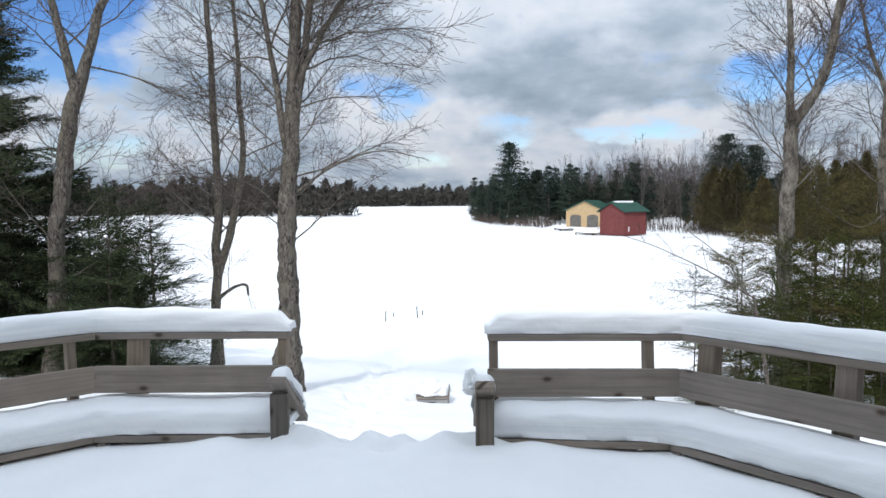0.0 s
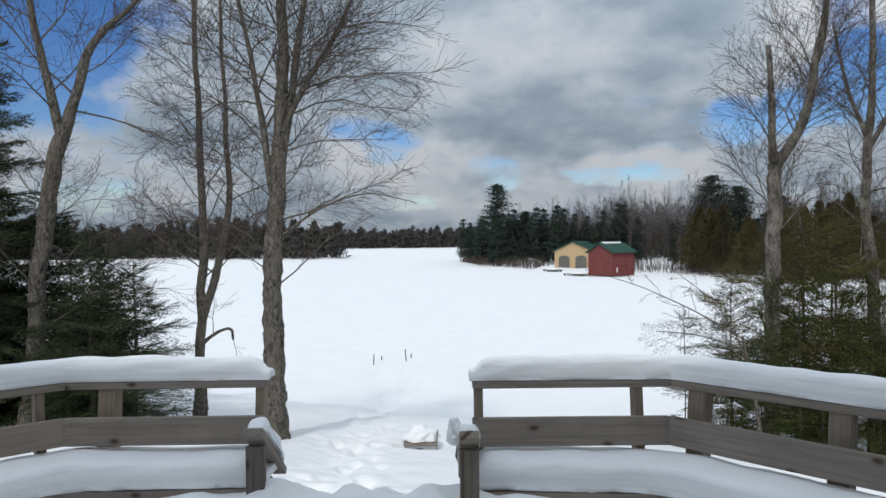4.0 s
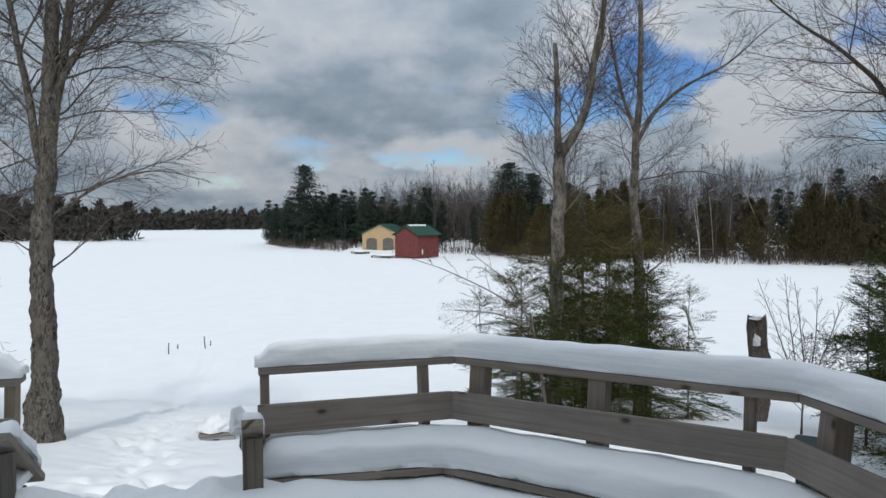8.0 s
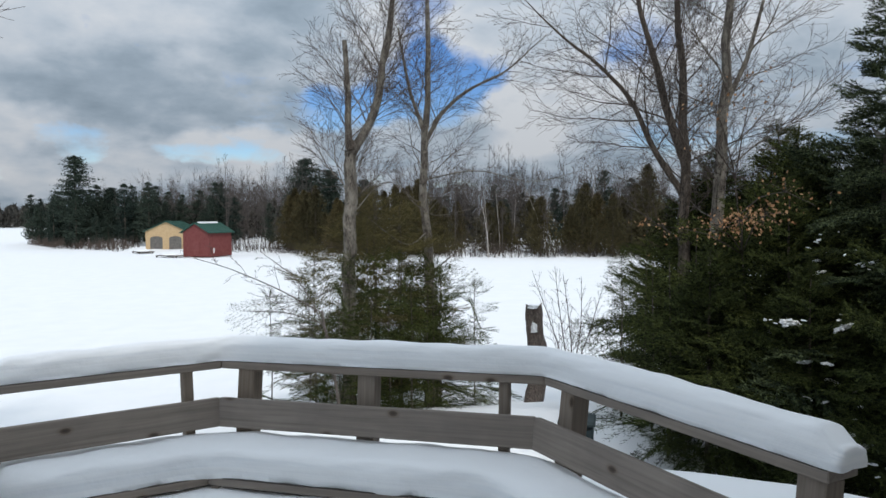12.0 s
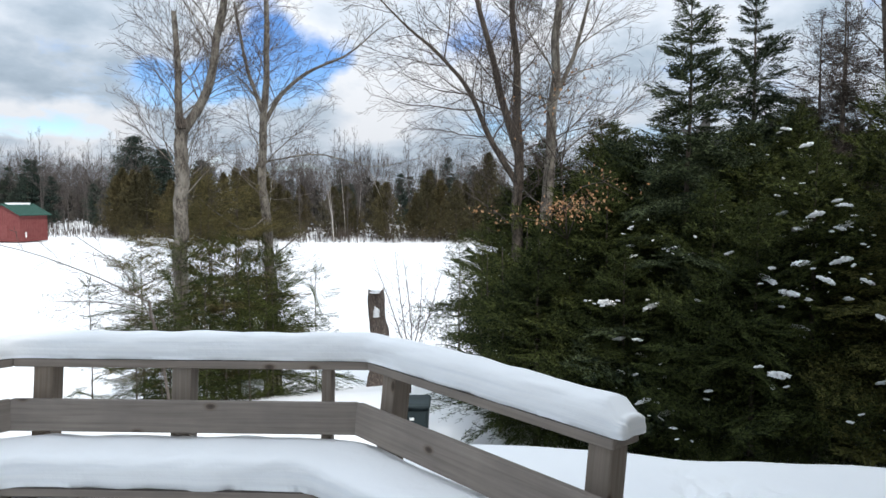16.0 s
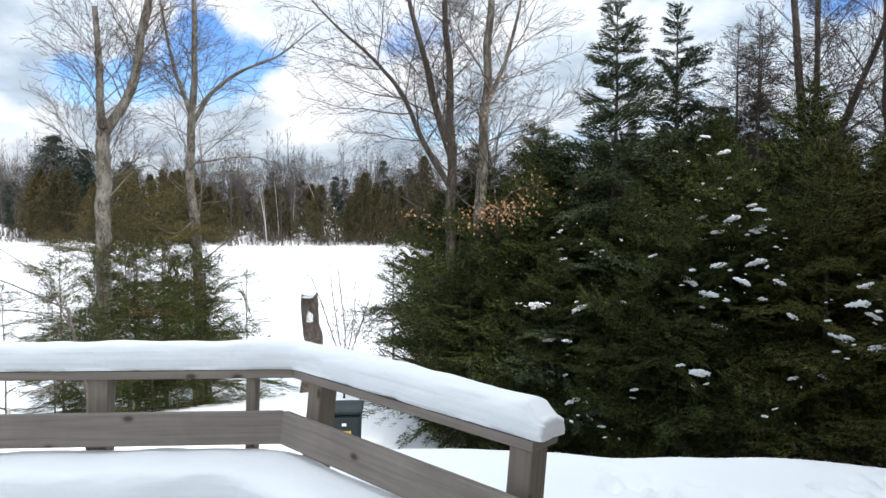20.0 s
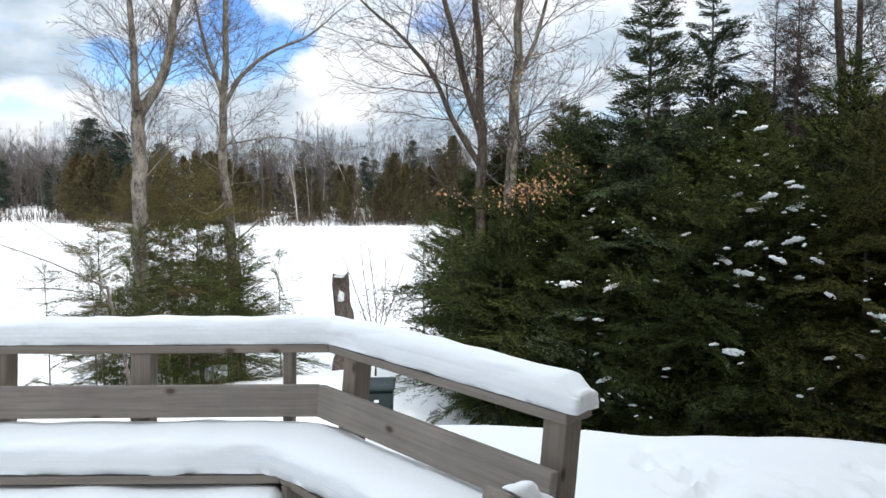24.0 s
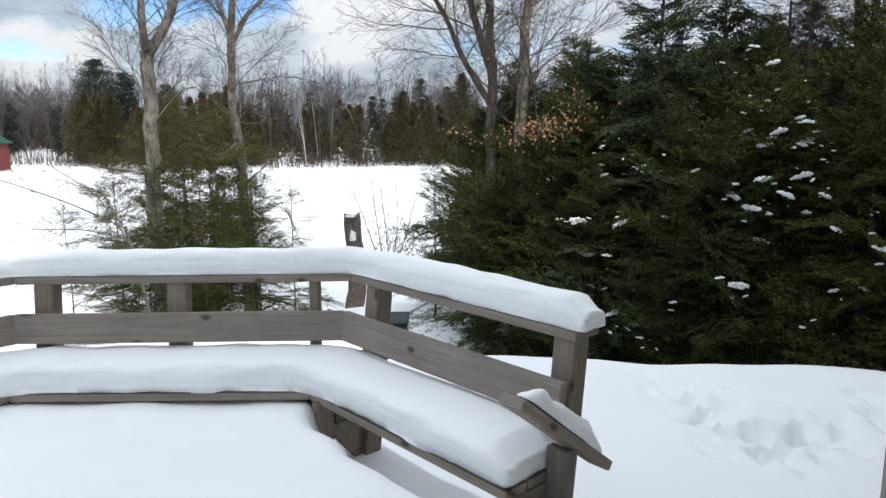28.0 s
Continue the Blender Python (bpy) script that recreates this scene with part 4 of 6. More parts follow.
# ---- boathouses across the lake ----
def gable_house(name, label, base, yaw, width, depth, eave, ridge, wall_mat, doors=(), snow_patch=None, plank=0.3):
    """Front faces local -y; ridge along local y. Walls of upright boards."""
    h = thing(name, label, "boathouse", at=base)
    m0 = pose(*base, 0, 0, yaw)
    h.matrix_basis = m0
    WORLD_OF[h] = m0.copy()

    def put(n, lo, hi, mat, lab="", bev=0.02, under=None):
        c = Vector([(a + b) / 2 for a, b in zip(lo, hi)])
        return part(n, box_mesh(n, [b - a for a, b in zip(lo, hi)], mat, bev), under or h, m0 @ Matrix.Translation(c), lab)

    w = width / 2
    # front and back gables
    for y0, y1, nm in ((0, 0.15, "front_wall"), (depth - 0.15, depth, "back_wall")):
        bm = bmesh.new()
        prof = [(-w, 0), (w, 0), (w, eave), (0, ridge), (-w, eave)]
        f = [bm.verts.new((x, y0, z)) for x, z in prof]
        g = [bm.verts.new((x, y1, z)) for x, z in prof]
        bm.faces.new(f)
        bm.faces.new(g[::-1])
        for k in range(5):
            bm.faces.new((f[k], g[k], g[(k + 1) % 5], f[(k + 1) % 5]))
        bmesh.ops.recalc_face_normals(bm, faces=bm.faces[:])
        part(nm, from_bm(nm, bm, wall_mat), h, m0)
    put("side_wall", (-w, 0.15, 0), (-w + 0.15, depth - 0.15, eave), wall_mat)
    put("side_wall", (w - 0.15, 0.15, 0), (w, depth - 0.15, eave), wall_mat)
    # battens give the board joints
    x = -w + plank
    while x < w - 0.1:
        top = eave + (ridge - eave) * (1 - abs(x) / w) - 0.12
        put("batten", (x - 0.025, -0.03, 0.05), (x + 0.025, 0.002, top), wall_mat, bev=0)
        x += plank
    for sx in (-1, 1):
        y = plank
        while y < depth - 0.1:
            put("batten", (min(sx * w, sx * (w + 0.03)), y - 0.025, 0.05), (max(sx * w, sx * (w + 0.03)), y + 0.025, eave - 0.05), wall_mat, bev=0)
            y += plank
    for sx in (-1, 1):
        e, r = Vector((sx * (w + 0.35), 0, eave - 0.35 * (ridge - eave) / w)), Vector((0, 0, ridge))
        mid = (e + r) / 2
        mm = m0 @ frame_from((mid.x, depth / 2, mid.z + 0.09), (0, 1, 0), Vector((sx * (ridge - eave), 0, w)))
        roof = part("roof_slope", box_mesh("roof_slope", (depth + 0.7, (e - r).length + 0.05, 0.12), GREEN_ROOF, 0.01), h, mm, "green metal roof")
        k = -depth / 2
        while k < depth / 2:
            part("roof_rib", box_mesh("roof_rib", (0.05, (e - r).length, 0.05), GREEN_ROOF, 0), roof, mm @ Matrix.Translation((k, 0, 0.08)))
            k += 0.6
    for cx, dw, dh in doors:
        # arched bay: dark door with a pale frame
        bm = bmesh.new()
        prof = [(-dw / 2, 0.05), (dw / 2, 0.05)] + [(dw / 2 * math.cos(a), dh - dw * 0.22 + dw * 0.22 * math.sin(a)) for a in np.linspace(0, math.pi, 11)]
        f = [bm.verts.new((cx + px, -0.05, pz)) for px, pz in prof]
        g = [bm.verts.new((cx + px, 0.01, pz)) for px, pz in prof]
        bm.faces.new(f)
        for k in range(len(prof)):
            bm.faces.new((f[k], g[k], g[(k + 1) % len(prof)], f[(k + 1) % len(prof)]))
        bmesh.ops.recalc_face_normals(bm, faces=bm.faces[:])
        d = part("boat_door", from_bm("boat_door", bm, DARK_DOOR), h, m0, "dark arched boat door")
        put("door_jamb", (cx - dw / 2 - 0.16, -0.07, 0.0), (cx - dw / 2, 0.0, dh - dw * 0.2), wall_mat, bev=0, under=d)
        put("door_jamb", (cx + dw / 2, -0.07, 0.0), (cx + dw / 2 + 0.16, 0.0, dh - dw * 0.2), wall_mat, bev=0, under=d)
    return h, m0, put


yel_at, red_at = (15.8, 121.8), (16.9, 100.3)
yel, m_yel, put_yel = gable_house("boathouse", "new pine boathouse with two arched bays and green roof", (*yel_at, -3.45), -25, 6.7, 8.0, 3.3, 4.85, PINE_SIDING,
                                  [(-1.6, 2.0, 2.5), (1.45, 2.0, 2.5)])
red, m_red, put_red = gable_house("boathouse", "weathered red boathouse with a green roof", (*red_at, -3.42), -50, 4.4, 4.9, 3.4, 4.6, RED_PAINT)
put_red("roof_snow", (-0.22, 0.5, 4.5), (0.30, 4.4, 4.86), SNOW, "strip of snow on the roof ridge", 0.08)
put_red("door", (-0.5, -0.06, 0.1), (0.6, 0.0, 2.1), RED_PAINT)
put_red("white_sign", (2.205, 0.9, 0.5), (2.25, 1.15, 1.2), WHITE_PAINT)


def dock(x, y, yaw, w, l, label):
    d = thing("dock", label, "dock", "lake docks", at=(x, y, LAKE_Z))
    m0 = pose(x, y, LAKE_Z, 0, 0, yaw)
    for k in range(int(l / 0.5)):
        part("dock_plank", box_mesh("dock_plank", (w, 0.45, 0.12), WOOD_DARK, 0.02), d, m0 @ Matrix.Translation((0, k * 0.5 - l / 2, 0.26)))
    for sx in (-1, 1):
        for sy in (-1, 1):
            part("dock_leg", box_mesh("dock_leg", (0.2, 0.2, 0.45), WOOD_DARK, 0.02), d, m0 @ Matrix.Translation((sx * w * 0.42, sy * l * 0.42, 0.02)))
    bm = bmesh.new()
    bmesh.ops.create_icosphere(bm, subdivisions=3, radius=1)
    for v in bm.verts:
        v.co = Vector((v.co.x * w * 0.48, v.co.y * l * 0.47, max(v.co.z, 0) * 0.35 * (1 + 0.3 * noise.noise(v.co * 3))))
    solo("dock_snow", from_bm("dock_snow", bm, SNOW, True), "snow heaped on a low wooden dock", "snow", m=m0 @ Matrix.Translation((0, 0, 0.315)))


dock(11.9, 119.0, 10, 2.4, 4.0, "low snowy wooden dock beside the pine boathouse")
dock(14.2, 103.6, 40, 2.6, 4.0, "low dark wooden dock beside the red boathouse")

# ---- well box, lake markers, utility box ----
well = thing("well_box", "grey concrete well box with a snowy dark lid", "well", at=(-0.83, 11.75, -1.95))
wz = land_at(-0.83, 11.75) + 0.03
well_wall = part("box_wall", box_mesh("box_wall", (0.54, 0.46, 0.34), STONE_GREY, 0.02), well, pose(-0.83, 11.75, wz - 0.02, 0, 0, 4))
# solid dark block gives the shade of the opening; no hole is cut
part("opening", box_mesh("opening", (0.10, 0.02, 0.10), METAL_DARK, 0.0), well_wall, pose(-0.83, 11.517, wz + 0.04, 0, 0, 4))
part("lid", box_mesh("lid", (0.57, 0.52, 0.03), WOOD, 0.01), well, pose(-0.83, 11.75, wz + 0.165, 3, 0, 4), "dark wooden lid")
part("lid_stake", box_mesh("lid_stake", (0.02, 0.02, 0.34), WOOD_DARK, 0.004), well, pose(-0.545, 11.62, wz + 0.20, 0, 3, 0))


solo("well_snow", lump("well_snow", (0.285, 0.27, 0.19), 4.0, SNOW, 0.35), "peaked snow cap on the well box", "snow", m=pose(-0.84, 11.76, wz + 0.20))
for mx, my, mh, tilt in ((-4.53, 29.6, 0.46, 1), (-4.33, 30.6, 0.18, 0), (-3.2, 30.3, 0.52, -5), (-3.06, 31.0, 0.22, 0)):
    st = thing("lake_marker", "thin dark stake standing in the lake snow", "stake", "lake stakes", at=(mx, my, land_at(mx, my)))
    v, f = tubes([([(0, 0, -0.15), (0, 0, mh * 0.5), (0.01, 0, mh)], [0.026, 0.024, 0.022])], 6)
    part("stake", mesh_of("stake", v, f, METAL_DARK), st, pose(mx, my, land_at(mx, my), 0, tilt, 0))

bin_at = (5.42, 5.95)
bz = -0.42 - 1.06
ubox = thing("garbage_bin", "dark green plastic bin with yellow marking", "bin", at=(*bin_at, bz))
mb = pose(*bin_at, bz, 0, 0, -43)
bm = bmesh.new()
bmesh.ops.create_cube(bm, size=1)
for v in bm.verts:
    k = 0.86 if v.co.z < 0 else 1.0
    v.co = Vector((v.co.x * 0.36 * k, v.co.y * 0.36 * k, (v.co.z + 0.5) * 0.9))
bmesh.ops.bevel(bm, geom=bm.edges[:], offset=0.03, segments=2, affect="EDGES")
bin_body = part("body", from_bm("body", bm, BIN_PLASTIC), ubox, mb)
part("lid", box_mesh("lid", (0.40, 0.40, 0.06), BIN_PLASTIC, 0.02), ubox, mb @ pose(0, 0, 0.93))
for k in range(5):
    part("marking", box_mesh("marking", (0.022, 0.006, 0.04), YELLOW_INK, 0), bin_body, mb @ pose(-0.05 + k * 0.028, -0.183, 0.70), "yellow bar")
part("sticker", box_mesh("sticker", (0.05, 0.006, 0.03), WHITE_PAINT, 0), bin_body, mb @ pose(0.0, -0.183, 0.79), "white sticker")


# ---- bare trees ----
def spline(pts, n):
    """A smooth curve through few points."""
    pts = np.array(pts, float)
    if len(pts) == 2:
        return pts[0] + np.linspace(0, 1, n)[:, None] * (pts[1] - pts[0])
    t = np.r_[0, np.cumsum(np.linalg.norm(np.diff(pts, axis=0), axis=1))]
    tt = np.linspace(0, t[-1], n)
    tan = np.gradient(pts, t, axis=0)
    out = []
    for s in tt:
        k = min(len(t) - 2, max(0, int(np.searchsorted(t, s) - 1)))
        h = t[k + 1] - t[k]
        u = (s - t[k]) / h
        out.append((2 * u**3 - 3 * u**2 + 1) * pts[k] + (u**3 - 2 * u**2 + u) * h * tan[k] + (-2 * u**3 + 3 * u**2) * pts[k + 1] + (u**3 - u**2) * h * tan[k + 1])
    return np.array(out)


def branch_line(rng, start, way, length, rise, wob, n):
    pts = [np.array(start, float)]
    d = np.array(way, float)
    d /= np.linalg.norm(d)
    for _ in range(n):
        d = d + rng.normal(0, wob, 3) + np.array([0, 0, rise])
        d /= np.linalg.norm(d)
        pts.append(pts[-1] + d * length / n)
    return np.array(pts)


def side_way(rng, tan, angle):
    r = rng.normal(0, 1, 3)
    u = np.cross(tan, r)
    u /= np.linalg.norm(u) + 1e-9
    return tan * math.cos(angle) + u * math.sin(angle)


def bare_branches(rng, stems, per_m, reach, low, levels=3, rise=0.0, twig_r=0.003, spread=(0.7, 1.1), dens=1.0, low_limb=None, coarse=False):
    """Limbs, branches and twigs grown on the stems. Returns thick lines and thin lines."""
    thick, thin = [], []

    def grow(line, rad, level, low, turn):
        seg = np.linalg.norm(np.diff(line, axis=0), axis=1)
        L = seg.sum()
        cum = np.r_[0, np.cumsum(seg)] / L
        if level == 0:
            count = max(1, int(L * per_m * (1 - low)))
        else:
            count = int(max(2, L * (6.2 if level == 1 else 9.5) * dens))
            low = 0.22 if level == 1 else 0.12
        at = low + (0.985 - low) * (np.arange(count) + rng.uniform(0.1, 0.9, count)) / count
        flat = rng.normal(0, 0.35, 3) + (0, 0, 1)
        for k, a in enumerate(at):
            p = np.array([np.interp(a, cum, line[:, c]) for c in range(3)])
            i = int(np.clip(np.searchsorted(cum, a) - 1, 0, len(line) - 2))
            tan = line[i + 1] - line[i]
            tan /= np.linalg.norm(tan) + 1e-9
            r0 = np.interp(a, cum, rad)
            u = (a - low) / (1 - low + 1e-9)
            if level == 0:
                length = reach * rng.uniform(0.55, 1.0) * (1.0 - 0.62 * u)
                turn += 2.4 + rng.normal(0, 0.35)
                e1 = np.cross(tan, (0.31, 0.95, 0.1))
                e1 /= np.linalg.norm(e1)
                e2 = np.cross(tan, e1)
                out = e1 * math.cos(turn) + e2 * math.sin(turn)
                ang = rng.uniform(*spread) * (1.08 - 0.35 * u)
            else:
                length = L * rng.uniform(0.32, 0.74) * (1.12 - 0.72 * a)
                out = np.cross(tan, flat + rng.normal(0, 0.45, 3))
                out /= np.linalg.norm(out) + 1e-9
                out *= 1 if k % 2 else -1
                ang = rng.uniform(0.5, 0.9)
            way = tan * math.cos(ang) + out * math.sin(ang)
            r = min(r0 * 0.5, 0.0025 + (0.0062 if level == 0 else 0.0050) * length)
            n = (5, 3, 2)[level] if coarse else (9, 6, 3)[level]
            child = branch_line(rng, p, way, length, (rise if level == 0 else 0.02) * rng.uniform(0.2, 1.6), (0.12, 0.16, 0.16)[level], n)
            rr = np.linspace(max(r, twig_r), twig_r, n + 1)
            (thick if r > 0.0115 else thin).append((child, rr))
            if level + 1 < levels:
                grow(child, rr, level + 1, low, 0.0)

    for k, (line, rad) in enumerate(stems):
        grow(line, rad, 0, low if k == 0 or low_limb is None else low_limb, rng.uniform(0, 6))
    return thick, thin


def rough_tube(rng, line, rad, sides, rough):
    """A tube whose bark stands out in uneven upright plates."""
    v, f = tubes([(line, rad)], sides)
    g = rng.normal(0, 1, (len(line) + 4, sides))
    g = (g[:-4] + g[1:-3] + g[2:-2] + g[3:-1] + g[4:]) / 5 ** 0.5
    g = 0.7 * g + 0.3 * np.roll(g, 1, 1)
    c = np.repeat(line, sides, 0)
    m = len(c)
    v[:m] = c + (v[:m] - c) * (1 + rough * g.reshape(-1, 1))
    return v, f


def bare_tree(name, label, stems, bark, twig, seed, per_m=3.2, reach=2.2, low=0.3, group="bare trees", levels=3, rise=0.0, dens=1.0, more=(), spread=(0.7, 1.1), flare=1.25, twig_r=0.0028, rough=0.05, low_limb=0.12):
    """stems: (control points, radius at foot, radius at top); the first is the trunk."""
    rng = np.random.default_rng(seed)
    base = stems[0][0][0]
    t = thing(name, label, "tree", group, at=base)
    lines = []
    for k, (pts, r0, r1) in enumerate(stems):
        n = 240 if k == 0 else 60
        line = spline(pts, n)
        bend = rng.normal(0, 0.02, ((15 if k == 0 else 7) + 2, 3))
        at = np.linspace(0, len(bend) - 1, n)
        off = np.stack([np.interp(at, np.arange(len(bend)), bend[:, c]) for c in range(3)], -1)
        line[1:-1] += off[1:-1] * min(1.0, r0 * 9)
        rad = np.linspace(r0, r1, n)
        if k == 0:
            rad[:24] *= np.linspace(flare * 1.12, 1.0, 24)
            line[0, 2] -= 0.35
        lines.append((line, rad))
    v, f = rough_tube(rng, *lines[0], 26, rough)
    part("trunk", mesh_of("trunk", v, f, bark, True), t)
    for ln in lines[1:]:
        v, f = rough_tube(rng, *ln, 12, rough)
        part("limb", mesh_of("limb", v, f, bark, True), t)
    thick, thin = bare_branches(rng, [(l[::6], r[::6]) for l, r in lines], per_m, reach, low, levels, rise, twig_r, spread, dens, low_limb)
    for p, a, b in more:
        ln = (spline(p, 12), np.linspace(a, b, 12))
        t1, t2 = bare_branches(rng, [ln], 6.0, 0.75, 0.15, 2, 0.0, twig_r, (0.5, 0.9), dens)
        thick += [ln] + t1
        thin += t2
    for ln in thick:
        v, f = tubes([ln], 5)
        part("branch", mesh_of("branch", v, f, bark, True), t)
    if thin:
        v, f = tubes(thin, 3)
        tagged(part("twig_mass", mesh_of("twig_mass", v, f, twig), t), kind="stuff")
    return t


def up_to(z, *pts):
    """A trunk foot set on the ground below the first point."""
    p = pts[0]
    return [(p[0], p[1], land_at(p[0], p[1]) + z), *pts[1:]]


bare_tree("bare_maple", "tall bare maple with a forked trunk", [
    (up_to(0, (-7.08, 10.81, -1.7), (-6.98, 10.88, 0.35), (-6.78, 11.02, 2.67), (-6.65, 11.10, 3.42)), 0.135, 0.12),
    ([(-6.65, 11.1, 3.40), (-6.77, 11.02, 4.23), (-6.95, 10.9, 5.3), (-7.1, 10.8, 7.5)], 0.085, 0.02),
    ([(-6.65, 11.1, 3.38), (-6.42, 11.22, 4.27), (-6.12, 11.35, 5.2), (-5.6, 11.5, 5.75), (-4.9, 11.6, 6.7)], 0.10, 0.02)], BARK_MAPLE, TWIG, 11, 3.6, 3.0, 0.36, rise=-0.01)
bare_tree("bare_maple", "slim bare maple pair leaning apart on the bank", [
    (up_to(0, (-5.33, 13.31, -1.7), (-5.28, 13.33, -0.05), (-5.22, 13.35, 2.1), (-5.28, 13.33, 4.78), (-5.4, 13.25, 8.4)), 0.10, 0.03),
    ([(-5.29, 13.33, 0.1), (-5.02, 13.42, 1.1), (-4.76, 13.5, 2.4), (-4.78, 13.5, 4.0), (-4.9, 13.5, 7.2)], 0.082, 0.02),
    ([(-5.30, 13.33, -0.32), (-5.06, 13.42, -0.09), (-4.95, 13.47, -0.03), (-4.79, 13.53, 0.0), (-4.75, 13.54, -0.03), (-4.72, 13.55, -0.22)], 0.042, 0.022)], BARK_MAPLE, TWIG, 12, 3.8, 2.6, 0.28, rise=-0.01, spread=(0.65, 1.15), rough=0.09)
bare_tree("bare_maple", "large bare maple with furrowed bark and fine twigs", [
    (up_to(0, (-3.22, 11.21, -1.7), (-3.18, 11.23, 1.12), (-3.09, 11.25, 2.94), (-3.01, 11.28, 4.3), (-2.97, 11.28, 5.8), (-2.9, 11.3, 8.8)), 0.185, 0.03),
    ([(-3.05, 11.27, 2.9), (-2.84, 11.33, 4.31), (-2.62, 11.37, 5.7), (-2.3, 11.4, 8.2)], 0.075, 0.02),
    ([(-3.12, 11.25, 2.2), (-3.3, 11.2, 3.6), (-3.6, 11.1, 5.4), (-3.9, 11.0, 7.2)], 0.06, 0.018),
    ([(-3.05, 11.25, 3.4), (-2.5, 11.2, 4.4), (-1.9, 11.1, 5.3), (-1.4, 11.0, 6.6)], 0.055, 0.015)], BARK_MAPLE, TWIG, 13, 4.6, 3.3, 0.26, rise=-0.03, spread=(0.7, 1.1), low_limb=0.15, rough=0.11,
    more=[([(-3.1, 11.25, 1.75), (-2.3, 11.1, 2.25), (-1.6, 11.0, 2.45), (-0.8, 10.9, 2.3)], 0.026, 0.005)])
forked = bare_tree("bare_birch", "pale bare tree forked above young firs", [
    (up_to(0, (6.12, 14.57, -2.6), (6.14, 14.56, 0.4), (6.15, 14.56, 1.43), (6.19, 14.54, 3.17)), 0.155, 0.13),
    ([(6.17, 14.55, 3.1), (6.15, 14.56, 4.57), (6.10, 14.58, 5.60)], 0.085, 0.05),
    ([(6.19, 14.54, 3.1), (6.45, 14.43, 3.6), (6.67, 14.34, 4.07), (6.91, 14.24, 5.31), (7.1, 14.15, 6.5), (7.2, 14.1, 8.6)], 0.11, 0.03)], BARK_GREY, TWIG, 14, 10.0, 2.5, 0.80, rise=0.02, spread=(0.5, 0.85), rough=0.08,
    more=[([(6.14, 14.5, 1.7), (6.9, 14.2, 2.5), (7.9, 14.0, 1.75), (9.0, 13.9, 1.9)], 0.014, 0.004), ([(6.12, 14.5, 0.3), (5.2, 14.2, 0.0), (4.3, 14.0, -0.2)], 0.016, 0.005)])
part("knot", lump("knot", (0.10, 0.08, 0.24), 3.0, BARK_DARK, 0.4), forked, pose(6.16, 14.46, 3.22), "dark wound in the fork")
bare_tree("bare_birch", "tall pale bare tree with spreading limbs", [
    (up_to(0, (9.13, 16.14, -3.2), (9.0, 16.21, 0.63), (8.9, 16.26, 3.15), (8.99, 16.22, 4.48), (9.02, 16.2, 7.23), (9.0, 16.2, 9.5)), 0.16, 0.03),
    ([(8.92, 16.25, 3.6), (9.35, 16.05, 4.4), (9.75, 15.85, 4.83), (10.87, 15.07, 5.6), (11.6, 14.5, 6.4)], 0.065, 0.006),
    ([(8.93, 16.25, 3.9), (8.6, 16.4, 5.0), (8.3, 16.5, 6.6)], 0.06, 0.02)], BARK_GREY, TWIG, 15, 5.4, 2.5, 0.42, spread=(0.6, 1.0), rough=0.08,
    more=[([(8.95, 16.2, 1.3), (8.3, 15.9, 1.0), (7.5, 15.6, 1.35), (6.9, 15.4, 1.75)], 0.03, 0.008), ([(9.0, 16.1, 0.2), (9.7, 15.5, 0.9), (10.6, 15.0, 1.0)], 0.02, 0.006), ([(8.95, 16.2, 2.7), (10.0, 15.4, 2.9), (11.2, 14.6, 2.6), (12.4, 13.9, 2.9)], 0.022, 0.005)])
bare_tree("bare_maple", "bare tree with bent dark limbs behind the firs", [
    (up_to(0, (11.02, 9.42, -1.2), (11.0, 9.44, 1.2), (11.0, 9.44, 2.88), (10.91, 9.54, 5.0), (10.85, 9.6, 7.6)), 0.15, 0.03),
    ([(11.0, 9.44, 2.7), (10.82, 9.62, 3.5), (10.64, 9.83, 4.45), (10.41, 10.06, 5.67), (10.3, 10.2, 7.4)], 0.09, 0.02),
    ([(11.0, 9.5, 2.1), (10.7, 9.75, 2.7), (10.15, 10.3, 4.23), (9.31, 11.02, 5.22), (8.6, 11.6, 6.2)], 0.07, 0.006)], BARK_DARK, TWIG, 16, 5.0, 3.0, 0.34, rise=0.02)
bare_tree("bare_maple", "straight grey bare tree behind the firs", [
    (up_to(0, (11.01, 8.67, -1.2), (11.01, 8.67, 2.29), (11.04, 8.63, 3.91), (11.11, 8.55, 5.5), (11.15, 8.5, 8.8)), 0.15, 0.03),
    ([(11.03, 8.65, 3.5), (11.3, 8.3, 4.6), (11.5, 8.0, 6.2)], 0.055, 0.015)], BARK_GREY, TWIG, 17, 4.6, 2.8, 0.34, rise=0.03)
bare_tree("bare_maple", "many-stemmed bare tree rising behind dark firs", [
    (up_to(0, (13.7, 3.4, -1.2), (13.65, 3.55, 2.0), (13.6, 3.7, 3.5), (13.5, 3.9, 7.5)), 0.12, 0.03),
    ([(13.66, 3.5, 1.8), (13.72, 3.5, 3.9), (13.75, 3.5, 7.0)], 0.075, 0.02),
    ([(13.68, 3.45, 2.0), (13.85, 3.05, 3.2), (14.0, 2.6, 4.6), (14.1, 2.2, 7.0)], 0.07, 0.02)], BARK_DARK, TWIG, 18, 3.2, 2.5, 0.34, rise=0.03)
